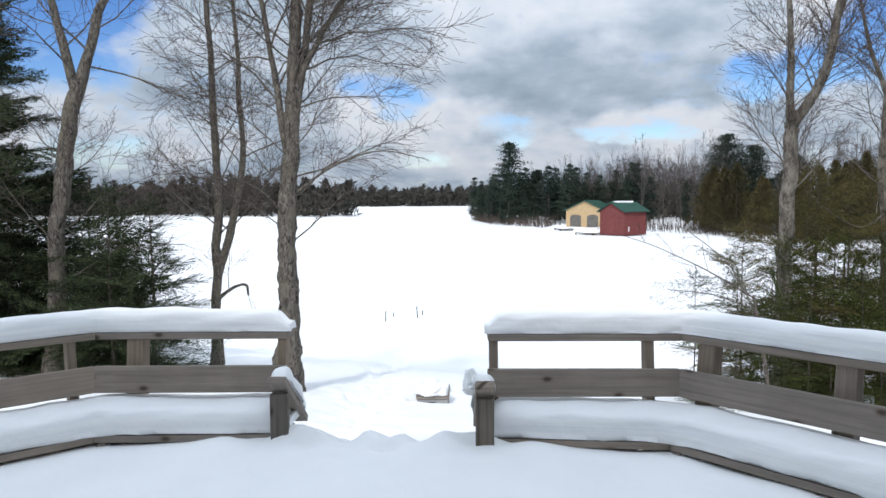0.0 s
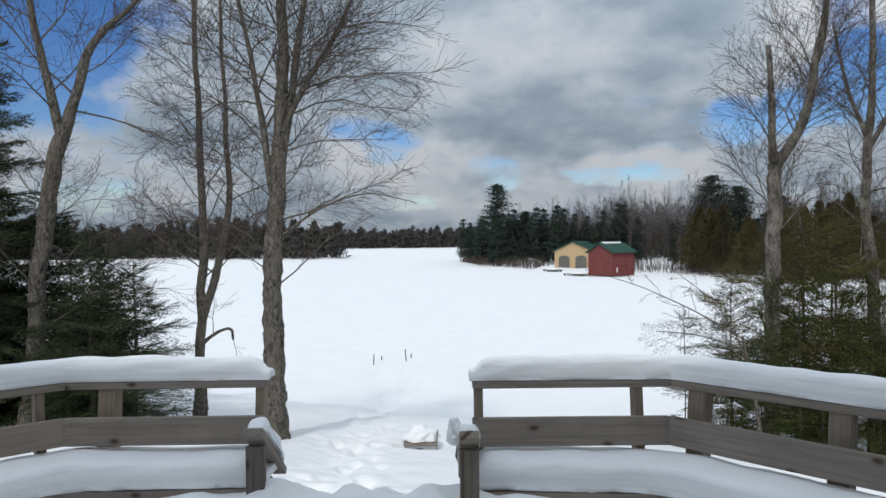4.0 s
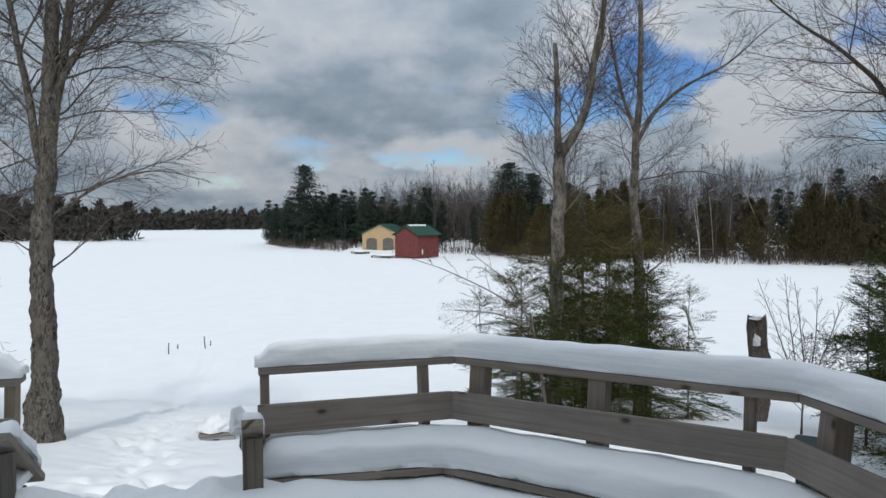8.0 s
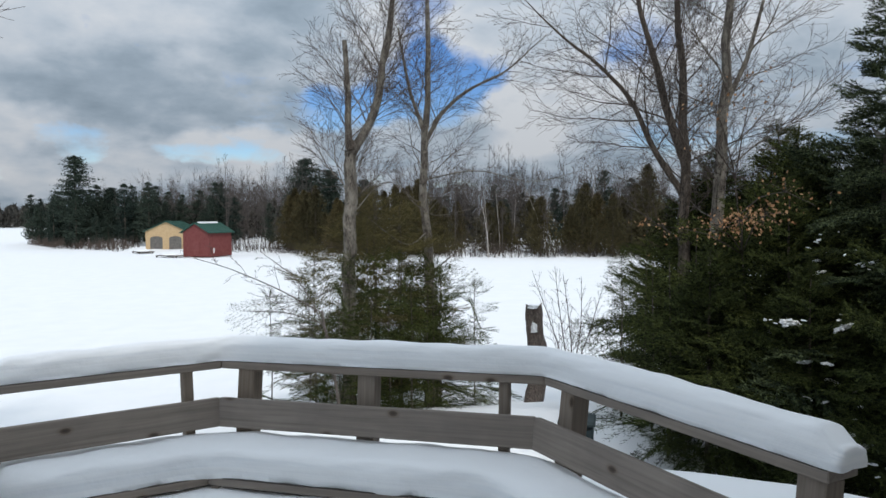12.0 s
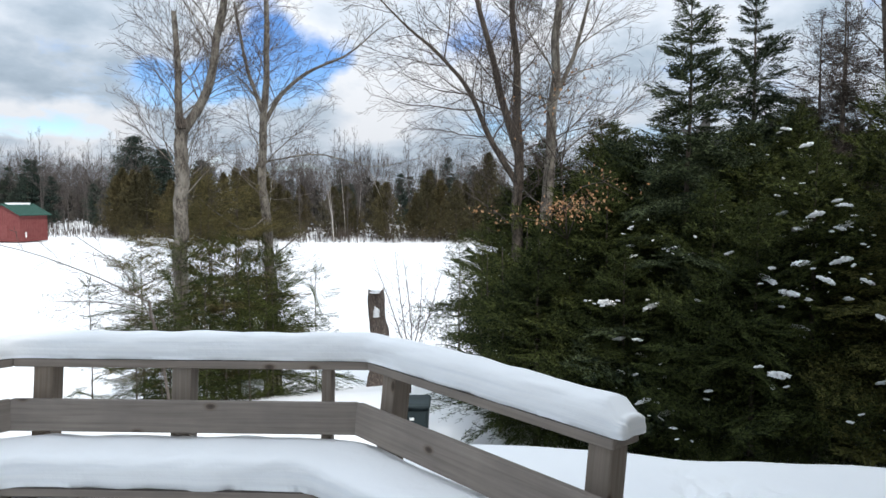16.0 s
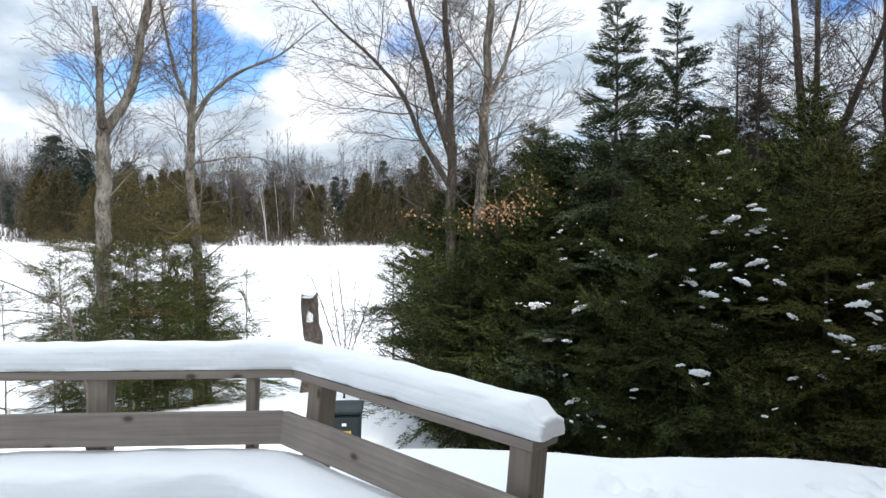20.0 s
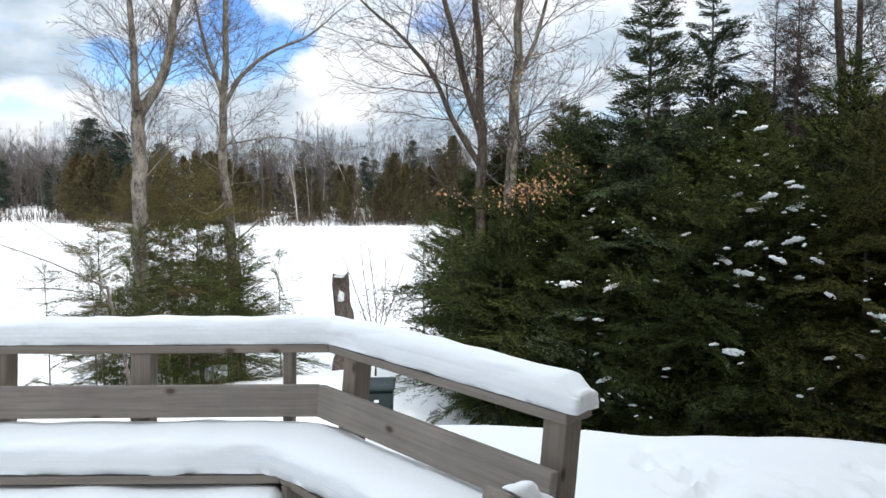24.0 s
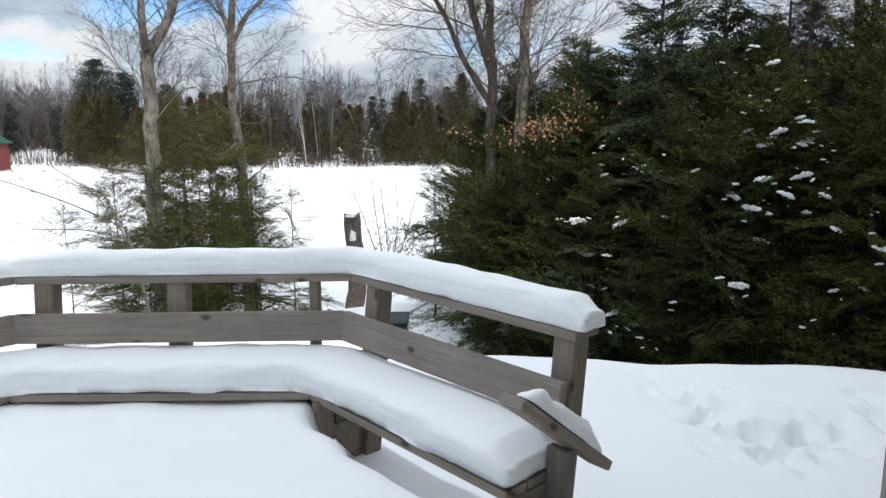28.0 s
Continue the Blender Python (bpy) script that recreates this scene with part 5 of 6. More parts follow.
bare_tree("bare_maple", "forked dark bare tree among the firs", [
    (up_to(0, (13.9, 2.3, -1.2), (13.95, 2.4, 2.0), (13.9, 2.5, 4.0), (13.8, 2.6, 8.0)), 0.09, 0.03),
    ([(13.93, 2.4, 1.6), (14.1, 1.9, 3.2), (14.3, 1.3, 5.0), (14.5, 0.9, 7.0)], 0.07, 0.02)], BARK_DARK, TWIG, 24, 4.5, 2.2, 0.25, rise=0.03)
bare_tree("bare_shrub", "thin bare branch arching over the bank snow", [
    (up_to(0, (4.9, 11.9, -1.8), (4.72, 11.88, -0.8), (4.56, 11.9, 0.02)), 0.03, 0.022),
    ([(4.56, 11.9, 0.0), (3.81, 12.15, 0.46), (3.06, 12.34, 0.82), (2.5, 12.44, 1.02)], 0.014, 0.005), ([(4.6, 11.9, -0.2), (4.0, 12.2, 0.0), (3.3, 12.5, 0.05)], 0.012, 0.005), ([(4.7, 11.9, -0.5), (4.3, 12.3, 0.5), (3.7, 12.8, 1.1)], 0.012, 0.005)], TWIG_PALE, TWIG, 19, 5.0, 1.0, 0.6, rise=0.01)
bare_tree("bare_shrub", "thin leafless shrub beside the broken stump", [
    (up_to(0, (9.0, 10.4, -1.9), (9.0, 10.4, -0.6), (8.9, 10.5, 0.6)), 0.016, 0.004),
    ([(9.0, 10.4, -1.5), (8.7, 10.6, -0.4), (8.4, 10.8, 0.65)], 0.013, 0.004),
    ([(9.0, 10.4, -1.5), (8.85, 10.5, -0.3), (8.7, 10.5, 0.75)], 0.012, 0.004),
    ([(9.0, 10.4, -1.5), (9.15, 10.3, -0.5), (9.1, 10.2, 0.55)], 0.012, 0.004),
    ([(9.0, 10.4, -1.5), (9.3, 10.2, -0.5), (9.45, 10.0, 0.35)], 0.013, 0.004)], TWIG, TWIG, 20, 9.0, 0.75, 0.2, levels=2, spread=(0.4, 0.7), rise=0.02)
bare_tree("bare_shrub", "dark leafless brush below the maples", [
    (up_to(0, (-6.4, 11.6, -1.8), (-6.2, 11.7, 0.0), (-6.0, 11.8, 1.2)), 0.03, 0.008),
    ([(-6.4, 11.6, -1.4), (-5.9, 11.7, 0.1), (-5.45, 11.9, 1.1)], 0.022, 0.006),
    ([(-6.4, 11.6, -1.4), (-6.9, 11.7, 0.4), (-7.2, 11.9, 1.5)], 0.025, 0.006)], BARK_DARK, TWIG, 22, 4.0, 0.9, 0.2)

# broken stump standing in the snow: a split shell, hollow towards the deck
st_xy = (11.3, 14.6)
stump = thing("tree_stump", "tall broken hollow stump with torn snowy top", "stump", at=(*st_xy, land_at(*st_xy)))
n_s, top_s = 40, -0.66
zs = np.linspace(land_at(*st_xy) - 0.2, top_s, n_s)
line_s = np.stack([st_xy[0] + 0.05 * np.sin(zs * 2.1), st_xy[1] + 0.05 * np.cos(zs * 1.7), zs], -1)
v, f = tubes([(line_s, np.linspace(0.27, 0.20, n_s))], 20)
for i in range(n_s * 20):
    ring, k = divmod(i, 20)
    out = v[i, :2] - line_s[ring, :2]
    a = math.atan2(out[1], out[0])
    toward = math.cos(a - math.radians(-128) - 0.35 * math.sin(v[i][2] * 2.6))
    hollow = max(0.0, (toward - 0.45) / 0.55) ** 0.7 * (0.85 if v[i][2] > -1.9 else 0.3)
    bulge = (1 - hollow) * (1 + 0.22 * smooth_noise(math.cos(a) * 1.2 + 5, v[i][2] * 1.6, 1.3, 3.0) + 0.12 * smooth_noise(math.cos(a) * 3 + math.sin(a), v[i][2] * 2.0, 2.0, 8.0))
    v[i, :2] = line_s[ring, :2] + out * bulge
    if ring > n_s - 5:
        v[i, 2] += 0.07 * math.cos(2 * (a + 0.7)) * (ring - n_s + 5) / 4 + 0.10 * smooth_noise(math.cos(a) * 2.2, math.sin(a) * 2.2, 1.5, 2.0)
ftop = np.array([[(n_s - 1) * 20 + k, (n_s - 1) * 20 + (k + 1) % 20, len(v), len(v)] for k in range(20)])
tri_s = np.concatenate([f[:, [0, 1, 2]], f[:, [0, 2, 3]], ftop[:, :3]])
part("trunk", mesh_of("trunk", np.concatenate([v, [line_s[-1] - (0, 0, 0.12)]]), tri_s, BARK_STUMP, True), stump)
solo("stump_snow", lump("stump_snow", (0.15, 0.15, 0.09), 2.0, SNOW, 0.3), "snow on the broken stump top", "snow", m=pose(line_s[-1][0], line_s[-1][1], top_s - 0.02))
solo("stump_snow", lump("stump_snow", (0.10, 0.10, 0.22), 6.0, SNOW, 0.4), "snow caught in the hollow of the stump", "snow", m=pose(line_s[-1][0] - 0.03, line_s[-1][1] - 0.06, top_s - 0.62))


# ---- conifers ----
def fir_spray(rng, length, needle=0.026, wide=0.007, dens=1.0):
    """One flat fir branch along +x: twigs to both sides, set with needles. Verts and triangles."""
    twigs = []
    n = int(16 * dens * (0.5 + 0.5 * length))
    droop = lambda x: -0.16 * length * (x / length) ** 1.4 + 0.05 * length * (x / length) ** 4
    axis = np.linspace(0, length, 9)
    twigs.append((np.stack([axis, 0.02 * np.sin(axis * 5), droop(axis)], -1), 1.0))
    for k in range(n):
        x0 = length * (0.12 + 0.86 * k / n)
        for side in (-1, 1):
            ln = (0.52 * (length - x0) ** 0.8 * length**0.2 + 0.07) * rng.uniform(0.7, 1.15)
            ln = min(ln, 0.55)
            ang = rng.uniform(0.75, 1.0)
            s = np.linspace(0, ln, 5)
            px, py = x0 + s * math.cos(ang) + 0.15 * s * s, side * s * math.sin(ang)
            pz = droop(np.minimum(px, length)) - 0.22 * s * s / max(ln, 0.1) * rng.uniform(-0.9, 1.4) + rng.normal(0, 0.018)
            tw = np.stack([px, py, pz], -1)
            twigs.append((tw, 0.5))
            if ln > 0.2:
                for q in (0.35, 0.6, 0.8):
                    for s2 in (-1, 1):
                        l2 = ln * 0.36 * (1.15 - q)
                        a2 = ang * side + s2 * 0.75
                        p = tw[0] + (tw[-1] - tw[0]) * q
                        sp = np.linspace(0, l2, 3)
                        twigs.append((p + np.stack([sp * math.cos(a2), sp * math.sin(a2), -0.1 * sp], -1), 0.3))
    V, F, base = [], [], 0
    for tw, _ in twigs:
        seg = np.linalg.norm(np.diff(tw, axis=0), axis=1)
        L = seg.sum()
        cum = np.r_[0, np.cumsum(seg)]
        m = max(3, int(L / 0.020 * dens))
        at = np.linspace(0.0, L, m) if L > 0 else np.zeros(m)
        p = np.stack([np.interp(at, cum, tw[:, c]) for c in range(3)], -1)
        tan = tw[-1] - tw[0]
        tan = tan / (np.linalg.norm(tan) + 1e-9)
        lat = np.cross((0, 0, 1), tan)
        lat /= np.linalg.norm(lat) + 1e-9
        which = np.arange(m) % 3
        sidev = np.where(which[:, None] == 0, lat, np.where(which[:, None] == 1, -lat, np.where(rng.uniform(0, 1, (m, 1)) < 0.6, np.array([0, 0, 0.8]), np.array([0, 0, -0.7]))))
        way = tan * 1.15 + sidev + rng.normal(0, 0.18, (m, 3))
        way /= np.linalg.norm(way, axis=1)[:, None]
        cross = np.cross(way, rng.normal(0, 1, (m, 3)))
        cross /= np.linalg.norm(cross, axis=1)[:, None] + 1e-9
        ln = needle * rng.uniform(0.8, 1.3, (m, 1))
        a, b, c = p - cross * wide * 0.6, p + cross * wide * 0.6, p + way * ln
        V.append(np.stack([a, b, c], 1).reshape(-1, 3))
        F.append(base + np.arange(3 * m).reshape(-1, 3))
        base += 3 * m
        # the woody twig, as one slim blade
        up = np.array([0, 0, 0.003])
        V.append(np.array([tw[0] + up, tw[0] - up, tw[-1]]))
        F.append(base + np.array([[0, 1, 2]]))
        base += 3
    return np.concatenate(V), np.concatenate(F)


def fir_sprays(seed, dens, needle=0.026, wide=0.007):
    rng = np.random.default_rng(seed)
    return [(L, *fir_spray(rng, L, needle, wide, dens)) for L in (0.35, 0.7, 1.15, 1.15, 1.7)]


def fir_crown(rng, height, radius, sprays, gap=0.16, per=6, foot=0.12, thin=1.0, sweep=0.1, rag=0.0, taper=0.85, lift=0.75, loose=0.3):
    """Whorls of sprays up a stem; returns verts and triangles about the stem's foot."""
    V, F, base = [], [], 0
    z = height * foot
    ph = rng.uniform(0, 6.28, 2)
    while z < height * 0.985:
        q = (z - height * foot) / (height * (1 - foot))
        env = radius * (1 - q) ** taper * (0.55 + 0.45 * min(1, q * 5)) + 0.08
        n = max(3, int(per * (1 - 0.45 * q)))
        a0 = rng.uniform(0, 6.28)
        for k in range(n):
            if rng.uniform() > thin:
                continue
            az = a0 + k * 2 * math.pi / n + rng.normal(0, 0.22)
            want = env * rng.uniform(0.65 - 0.5 * rag, 1.18 + rag) * (1 + rag * math.sin(2 * az + ph[0] + 1.3 * z) * math.sin(2.1 * z + ph[1]))
            L, sv, sf = min(sprays, key=lambda s: abs(s[0] - want) + rng.uniform(0, 0.1))
            sc = want / L
            tilt = (lift * q**1.5 + sweep) + rng.normal(0, 0.18) - 0.12 * (1 - q)
            ca, sa, ct, stt = math.cos(az), math.sin(az), math.cos(tilt), math.sin(tilt)
            roll = rng.normal(0, 0.45)
            cr, sr = math.cos(roll), math.sin(roll)
            R = np.array([[ca, -sa, 0], [sa, ca, 0], [0, 0, 1]]) @ np.array([[ct, 0, -stt], [0, 1, 0], [stt, 0, ct]]) @ np.array([[1, 0, 0], [0, cr, -sr], [0, sr, cr]])
            V.append(sv * np.array([sc, min(sc, 1.15), min(sc, 1.1)]) @ R.T + np.array([0, 0, z + rng.normal(0, gap * loose)]))
            F.append(sf + base)
            base += len(sv)
        z += gap * (1.15 - 0.5 * q) * (0.8 + 0.4 * rng.uniform())
    # leader
    L, sv, sf = sprays[0]
    for k in range(3):
        az = k * 2.1
        R = np.array([[math.cos(az), -math.sin(az), 0], [math.sin(az), math.cos(az), 0], [0, 0, 1]]) @ np.array([[0.1, 0, -0.99], [0, 1, 0], [0.99, 0, 0.1]])
        V.append(sv * np.array([0.8, 0.25, 0.3]) @ R.T + np.array([0, 0, height * 0.95]))
        F.append(sf + base)
        base += len(sv)
    return np.concatenate(V), np.concatenate(F)


def fir_tree(name, label, height, radius, sprays, mat, seed, group, gap=0.17, per=6, foot=0.1, thin=1.0, sweep=0.1, trunk_r=None, rag=0.18, taper=0.85, lift=0.75, loose=0.3):
    """A prototype standing at the world's origin."""
    rng = np.random.default_rng(seed)
    t = thing(name, label, "tree", group)
    tr = trunk_r or 0.012 * height + 0.01
    zs = np.linspace(-0.4, height * 0.97, 12)
    v, f = tubes([(np.stack([0.01 * np.sin(zs * 3), 0.01 * np.cos(zs * 2), zs], -1), np.linspace(tr, 0.006, 12))], 8)
    part("trunk", mesh_of("trunk", v, f, BARK_DARK, True), t)
    v, f = fir_crown(rng, height, radius, sprays, gap, per, foot, thin, sweep, rag, taper, lift, loose)
    part("crown", mesh_of("crown", v, f, mat), t)
    return t


def stand(proto, places):
    """The prototype at the first place, copies of it at the others: x, y, yaw, size."""
    heights = land_many([p[:2] for p in places])
    for k, (x, y, yaw, size) in enumerate(places):
        m = pose(x, y, heights[k] - 0.05, 0, 0, yaw) @ Matrix.Scale(size, 4)
        if k:
            copy_thing(proto, m)
        else:
            first = m
    proto.matrix_basis = first


SPRAY = fir_sprays(31, 0.95, 0.046, 0.013)
SPRAY_MID = fir_sprays(33, 0.85, 0.050, 0.011)
SPRAY_THIN = fir_sprays(32, 0.62, 0.028, 0.010)

stand(fir_tree("balsam_fir", "tall dark balsam fir with a slender spire", 6.2, 1.8, SPRAY, SPRUCE, 41, "firs beside the yard", 0.23, 9, 0.03, 1.0, 0.10, rag=0.3, taper=0.95, lift=0.55, loose=0.14), [(9.95, 5.2, 0, 1.05)])
stand(fir_tree("balsam_fir", "tall balsam fir standing behind darker firs", 6.4, 1.45, SPRAY, SPRUCE, 42, "firs beside the yard", 0.24, 8, 0.06, 1.0, 0.12, rag=0.3, taper=0.9, lift=0.55, loose=0.14), [(12.1, 5.25, 30, 1.06), (13.4, 7.4, 250, 0.8), (14.3, 4.6, 80, 0.85)])
stand(fir_tree("balsam_fir", "broad young balsam fir with dense dark boughs", 4.1, 1.75, SPRAY_MID, FIR, 43, "firs beside the yard", 0.16, 7, 0.09),
      [(9.0, 5.9, 0, 0.98), (9.2, 4.4, 80, 0.92), (10.6, 6.9, 200, 1.15), (10.4, 4.5, 20, 1.05), (9.9, 6.2, 300, 1.08), (8.4, 5.2, 10, 0.72), (8.3, 6.6, 170, 0.80), (11.6, 4.3, 300, 1.1), (12.6, 7.0, 100, 1.1), (13.6, 5.0, 0, 1.25), (12.0, 9.5, 50, 1.25), (12.3, 8.4, 130, 1.3), (11.7, 10.4, 260, 1.05), (9.7, 3.35, 0, 1.0), (8.9, 3.7, 200, 0.82), (11.2, 2.9, 210, 1.18)])
stand(fir_tree("olive_fir", "olive green fir hung with snow clumps", 4.3, 1.6, SPRAY_MID, FIR_OLIVE, 44, "firs beside the yard", 0.17, 7, 0.11),
      [(9.6, 2.2, 70, 0.94), (10.5, 1.3, 150, 1.05), (9.6, 0.9, 30, 1.0), (12.2, 1.6, 90, 1.15)])
stand(fir_tree("slim_spruce", "slim young spruce with open drooping boughs", 3.4, 1.4, SPRAY_THIN, FIR, 45, "young spruces on the bank", 0.24, 5, 0.06, 0.60, 0.0, rag=0.6, trunk_r=0.022),
      [(4.75, 13.2, 40, 0.80), (5.5, 13.3, 200, 0.95), (6.7, 13.7, 300, 1.05), (7.4, 14.6, 10, 1.1), (7.95, 14.0, 160, 1.0), (5.0, 12.6, 250, 0.6), (4.1, 13.6, 90, 0.78), (9.0, 13.9, 190, 0.9), (8.6, 15.0, 80, 1.1), (6.0, 14.2, 130, 1.05), (8.2, 14.9, 30, 1.15)])
stand(fir_tree("slim_spruce", "narrow open spruce beside the broken stump", 3.4, 0.95, SPRAY_THIN, FIR, 53, "young spruces on the bank", 0.17, 5, 0.06, 0.72, -0.05, rag=0.5, trunk_r=0.026),
      [(9.15, 9.18, 0, 0.90), (8.84, 8.15, 100, 0.88), (9.75, 9.2, 220, 0.95)])
stand(fir_tree("young_fir", "bushy young fir on the snowy bank", 2.9, 1.15, SPRAY_THIN, FIR, 46, "young firs on the bank", 0.23, 5, 0.06, 0.58, 0.05, rag=0.6, trunk_r=0.022),
      [(6.2, 13.5, 0, 1.05), (7.1, 13.4, 120, 1.0), (8.3, 7.3, 60, 1.05), (9.3, 7.7, 230, 1.15), (8.35, 14.4, 300, 1.15), (5.3, 13.0, 200, 0.9), (7.7, 13.8, 260, 1.05), (8.9, 15.6, 100, 1.2)])
stand(fir_tree("brown_spruce", "brownish olive spruce in the wood edge", 4.8, 1.7, SPRAY_MID, HEMLOCK, 52, "brown spruces behind the firs", 0.19, 7, 0.04, 0.9, 0.1, rag=0.35, taper=0.6),
      [(13.4, 2.2, 60, 0.80), (13.2, 0.6, 170, 0.82), (14.5, 3.4, 250, 0.9), (12.3, 1.2, 200, 0.80), (12.6, -0.4, 60, 0.85), (14.6, 1.6, 20, 0.88)])
stand(fir_tree("dead_spruce", "narrow dead spruce with bare brown twigs", 6.6, 1.15, SPRAY_THIN, TWIG, 50, "dead spruces behind the firs", 0.22, 6, 0.1, 0.8, 0.15, rag=0.4, taper=0.7),
      [(12.7, 3.2, 0, 1.0), (13.4, 1.9, 100, 1.05), (13.1, 4.2, 200, 0.95), (12.7, 4.1, 60, 0.98), (13.4, 4.7, 310, 1.0)])
stand(fir_tree("hemlock_tree", "scruffy olive brown hemlock round pale trunks", 5.0, 1.2, SPRAY_THIN, HEMLOCK, 49, "hemlocks on the bank", 0.18, 6, 0.10, 0.72, 0.05, rag=0.5, trunk_r=0.035, taper=0.5),
      [(7.2, 15.6, 0, 1.12), (6.35, 15.2, 90, 0.95), (8.0, 15.8, 200, 1.08), (9.3, 16.9, 280, 1.1), (5.6, 15.4, 30, 0.82), (8.6, 17.2, 150, 1.15), (7.6, 16.4, 60, 1.15), (6.8, 15.1, 310, 0.95)])
stand(fir_tree("tall_spruce", "tall dark spruce beside the maples", 7.4, 1.8, SPRAY, SPRUCE, 47, "spruces beside the maples", 0.2, 6, 0.03),
      [(-8.35, 11.0, 0, 1.08), (-9.7, 12.6, 100, 1.15)])
stand(fir_tree("young_spruce", "young dark spruce under bare maples", 3.3, 1.15, SPRAY_THIN, SPRUCE, 48, "spruces beside the maples", 0.12, 8, 0.03, 1.0, 0.05),
      [(-6.05, 10.87, 0, 1.02), (-5.50, 11.2, 130, 0.98), (-7.0, 11.9, 230, 1.0), (-6.9, 12.6, 40, 0.9), (-7.7, 12.0, 90, 1.1), (-6.4, 12.0, 310, 0.92), (-8.1, 11.3, 20, 1.1)])


# cedars: upright columns of flat sprays
def cedar_mesh(rng, height, radius, count, size):
    zc = rng.uniform(0.02, 1, count) ** 0.9
    a = rng.uniform(0, 2 * np.pi, count)
    ph = rng.uniform(0, 6.28, 3)
    r = radius * (1 - zc) ** 0.75 * (0.45 + 0.55 * np.minimum(1, zc * 6)) * rng.uniform(0.0, 1.0, count) ** 0.8 * (1.15 + 0.45 * np.sin(3 * a + 9 * zc + ph[0]) + 0.35 * np.sin(2 * a - 17 * zc + ph[1]))
    p = np.stack([r * np.cos(a), r * np.sin(a), zc * height], -1)
    out = np.stack([np.cos(a), np.sin(a), rng.uniform(0.1, 1.5, count)], -1) + rng.normal(0, 0.4, (count, 3))
    out /= np.linalg.norm(out, axis=1)[:, None]
    side = np.cross(out, rng.normal(0, 1, (count, 3)))
    side /= np.linalg.norm(side, axis=1)[:, None]
    V, F, base = [], [], 0
    for dx, ln, wd in ((-0.5, 0.7, 0.16), (0.0, 1.0, 0.18), (0.5, 0.75, 0.16), (0.9, 0.5, 0.14)):
        s = size * rng.uniform(0.7, 1.3, (count, 1))
        way = out + side * dx
        way /= np.linalg.norm(way, axis=1)[:, None]
        c = np.cross(way, out + rng.normal(0, 0.5, (count, 3)))
        c /= np.linalg.norm(c, axis=1)[:, None] + 1e-9
        q0, q1, q2 = p - c * s * wd * 0.5, p + c * s * wd * 0.5, p + way * s * ln
        V.append(np.stack([q0, q1, q2], 1).reshape(-1, 3))
        F.append(base + np.arange(3 * count).reshape(-1, 3))
        base += 3 * count
    return np.concatenate(V), np.concatenate(F)


def cedar_tree(name, label, height, radius, count, size, mat, seed, group):
    rng = np.random.default_rng(seed)
    t = thing(name, label, "tree", group)
    v, f = tubes([([(0, 0, -0.4), (0.03, 0, height * 0.5), (0, 0, height * 0.96)], [0.016 * height, 0.01 * height, 0.01])], 7)
    part("trunk", mesh_of("trunk", v, f, BARK_DARK, True), t)
    v, f = cedar_mesh(rng, height, radius, count, size)
    part("crown", mesh_of("crown", v, f, mat), t)
    return t


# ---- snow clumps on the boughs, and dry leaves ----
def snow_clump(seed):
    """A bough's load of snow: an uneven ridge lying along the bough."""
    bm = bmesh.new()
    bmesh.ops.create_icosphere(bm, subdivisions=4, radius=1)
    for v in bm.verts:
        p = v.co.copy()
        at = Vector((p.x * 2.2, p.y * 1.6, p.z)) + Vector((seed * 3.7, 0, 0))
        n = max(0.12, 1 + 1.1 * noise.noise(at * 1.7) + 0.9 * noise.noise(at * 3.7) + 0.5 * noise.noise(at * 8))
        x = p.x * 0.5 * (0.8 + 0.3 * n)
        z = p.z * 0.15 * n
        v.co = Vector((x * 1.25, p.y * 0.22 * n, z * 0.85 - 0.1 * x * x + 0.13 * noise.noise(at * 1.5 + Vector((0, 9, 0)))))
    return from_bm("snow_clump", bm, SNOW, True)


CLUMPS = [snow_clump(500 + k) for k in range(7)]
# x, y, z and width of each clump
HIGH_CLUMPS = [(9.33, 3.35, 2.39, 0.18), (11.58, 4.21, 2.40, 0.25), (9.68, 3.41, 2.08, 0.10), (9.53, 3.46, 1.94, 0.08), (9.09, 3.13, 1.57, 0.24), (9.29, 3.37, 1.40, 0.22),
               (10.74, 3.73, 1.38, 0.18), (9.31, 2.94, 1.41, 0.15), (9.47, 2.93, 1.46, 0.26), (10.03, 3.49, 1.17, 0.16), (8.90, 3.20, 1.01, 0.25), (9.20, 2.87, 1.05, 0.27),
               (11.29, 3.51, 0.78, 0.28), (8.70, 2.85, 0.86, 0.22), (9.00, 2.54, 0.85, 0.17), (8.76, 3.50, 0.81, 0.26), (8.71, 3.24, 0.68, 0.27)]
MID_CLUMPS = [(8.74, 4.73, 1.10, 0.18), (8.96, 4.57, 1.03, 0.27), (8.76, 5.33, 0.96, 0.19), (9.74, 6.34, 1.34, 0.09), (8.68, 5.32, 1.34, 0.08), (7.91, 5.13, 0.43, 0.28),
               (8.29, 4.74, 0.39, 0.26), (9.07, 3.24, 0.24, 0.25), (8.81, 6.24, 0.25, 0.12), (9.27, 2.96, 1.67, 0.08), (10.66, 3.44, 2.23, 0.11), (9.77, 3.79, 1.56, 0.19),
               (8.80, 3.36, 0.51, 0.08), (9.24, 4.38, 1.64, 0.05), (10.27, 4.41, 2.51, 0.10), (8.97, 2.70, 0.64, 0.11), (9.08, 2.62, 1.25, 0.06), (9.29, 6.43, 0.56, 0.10)]
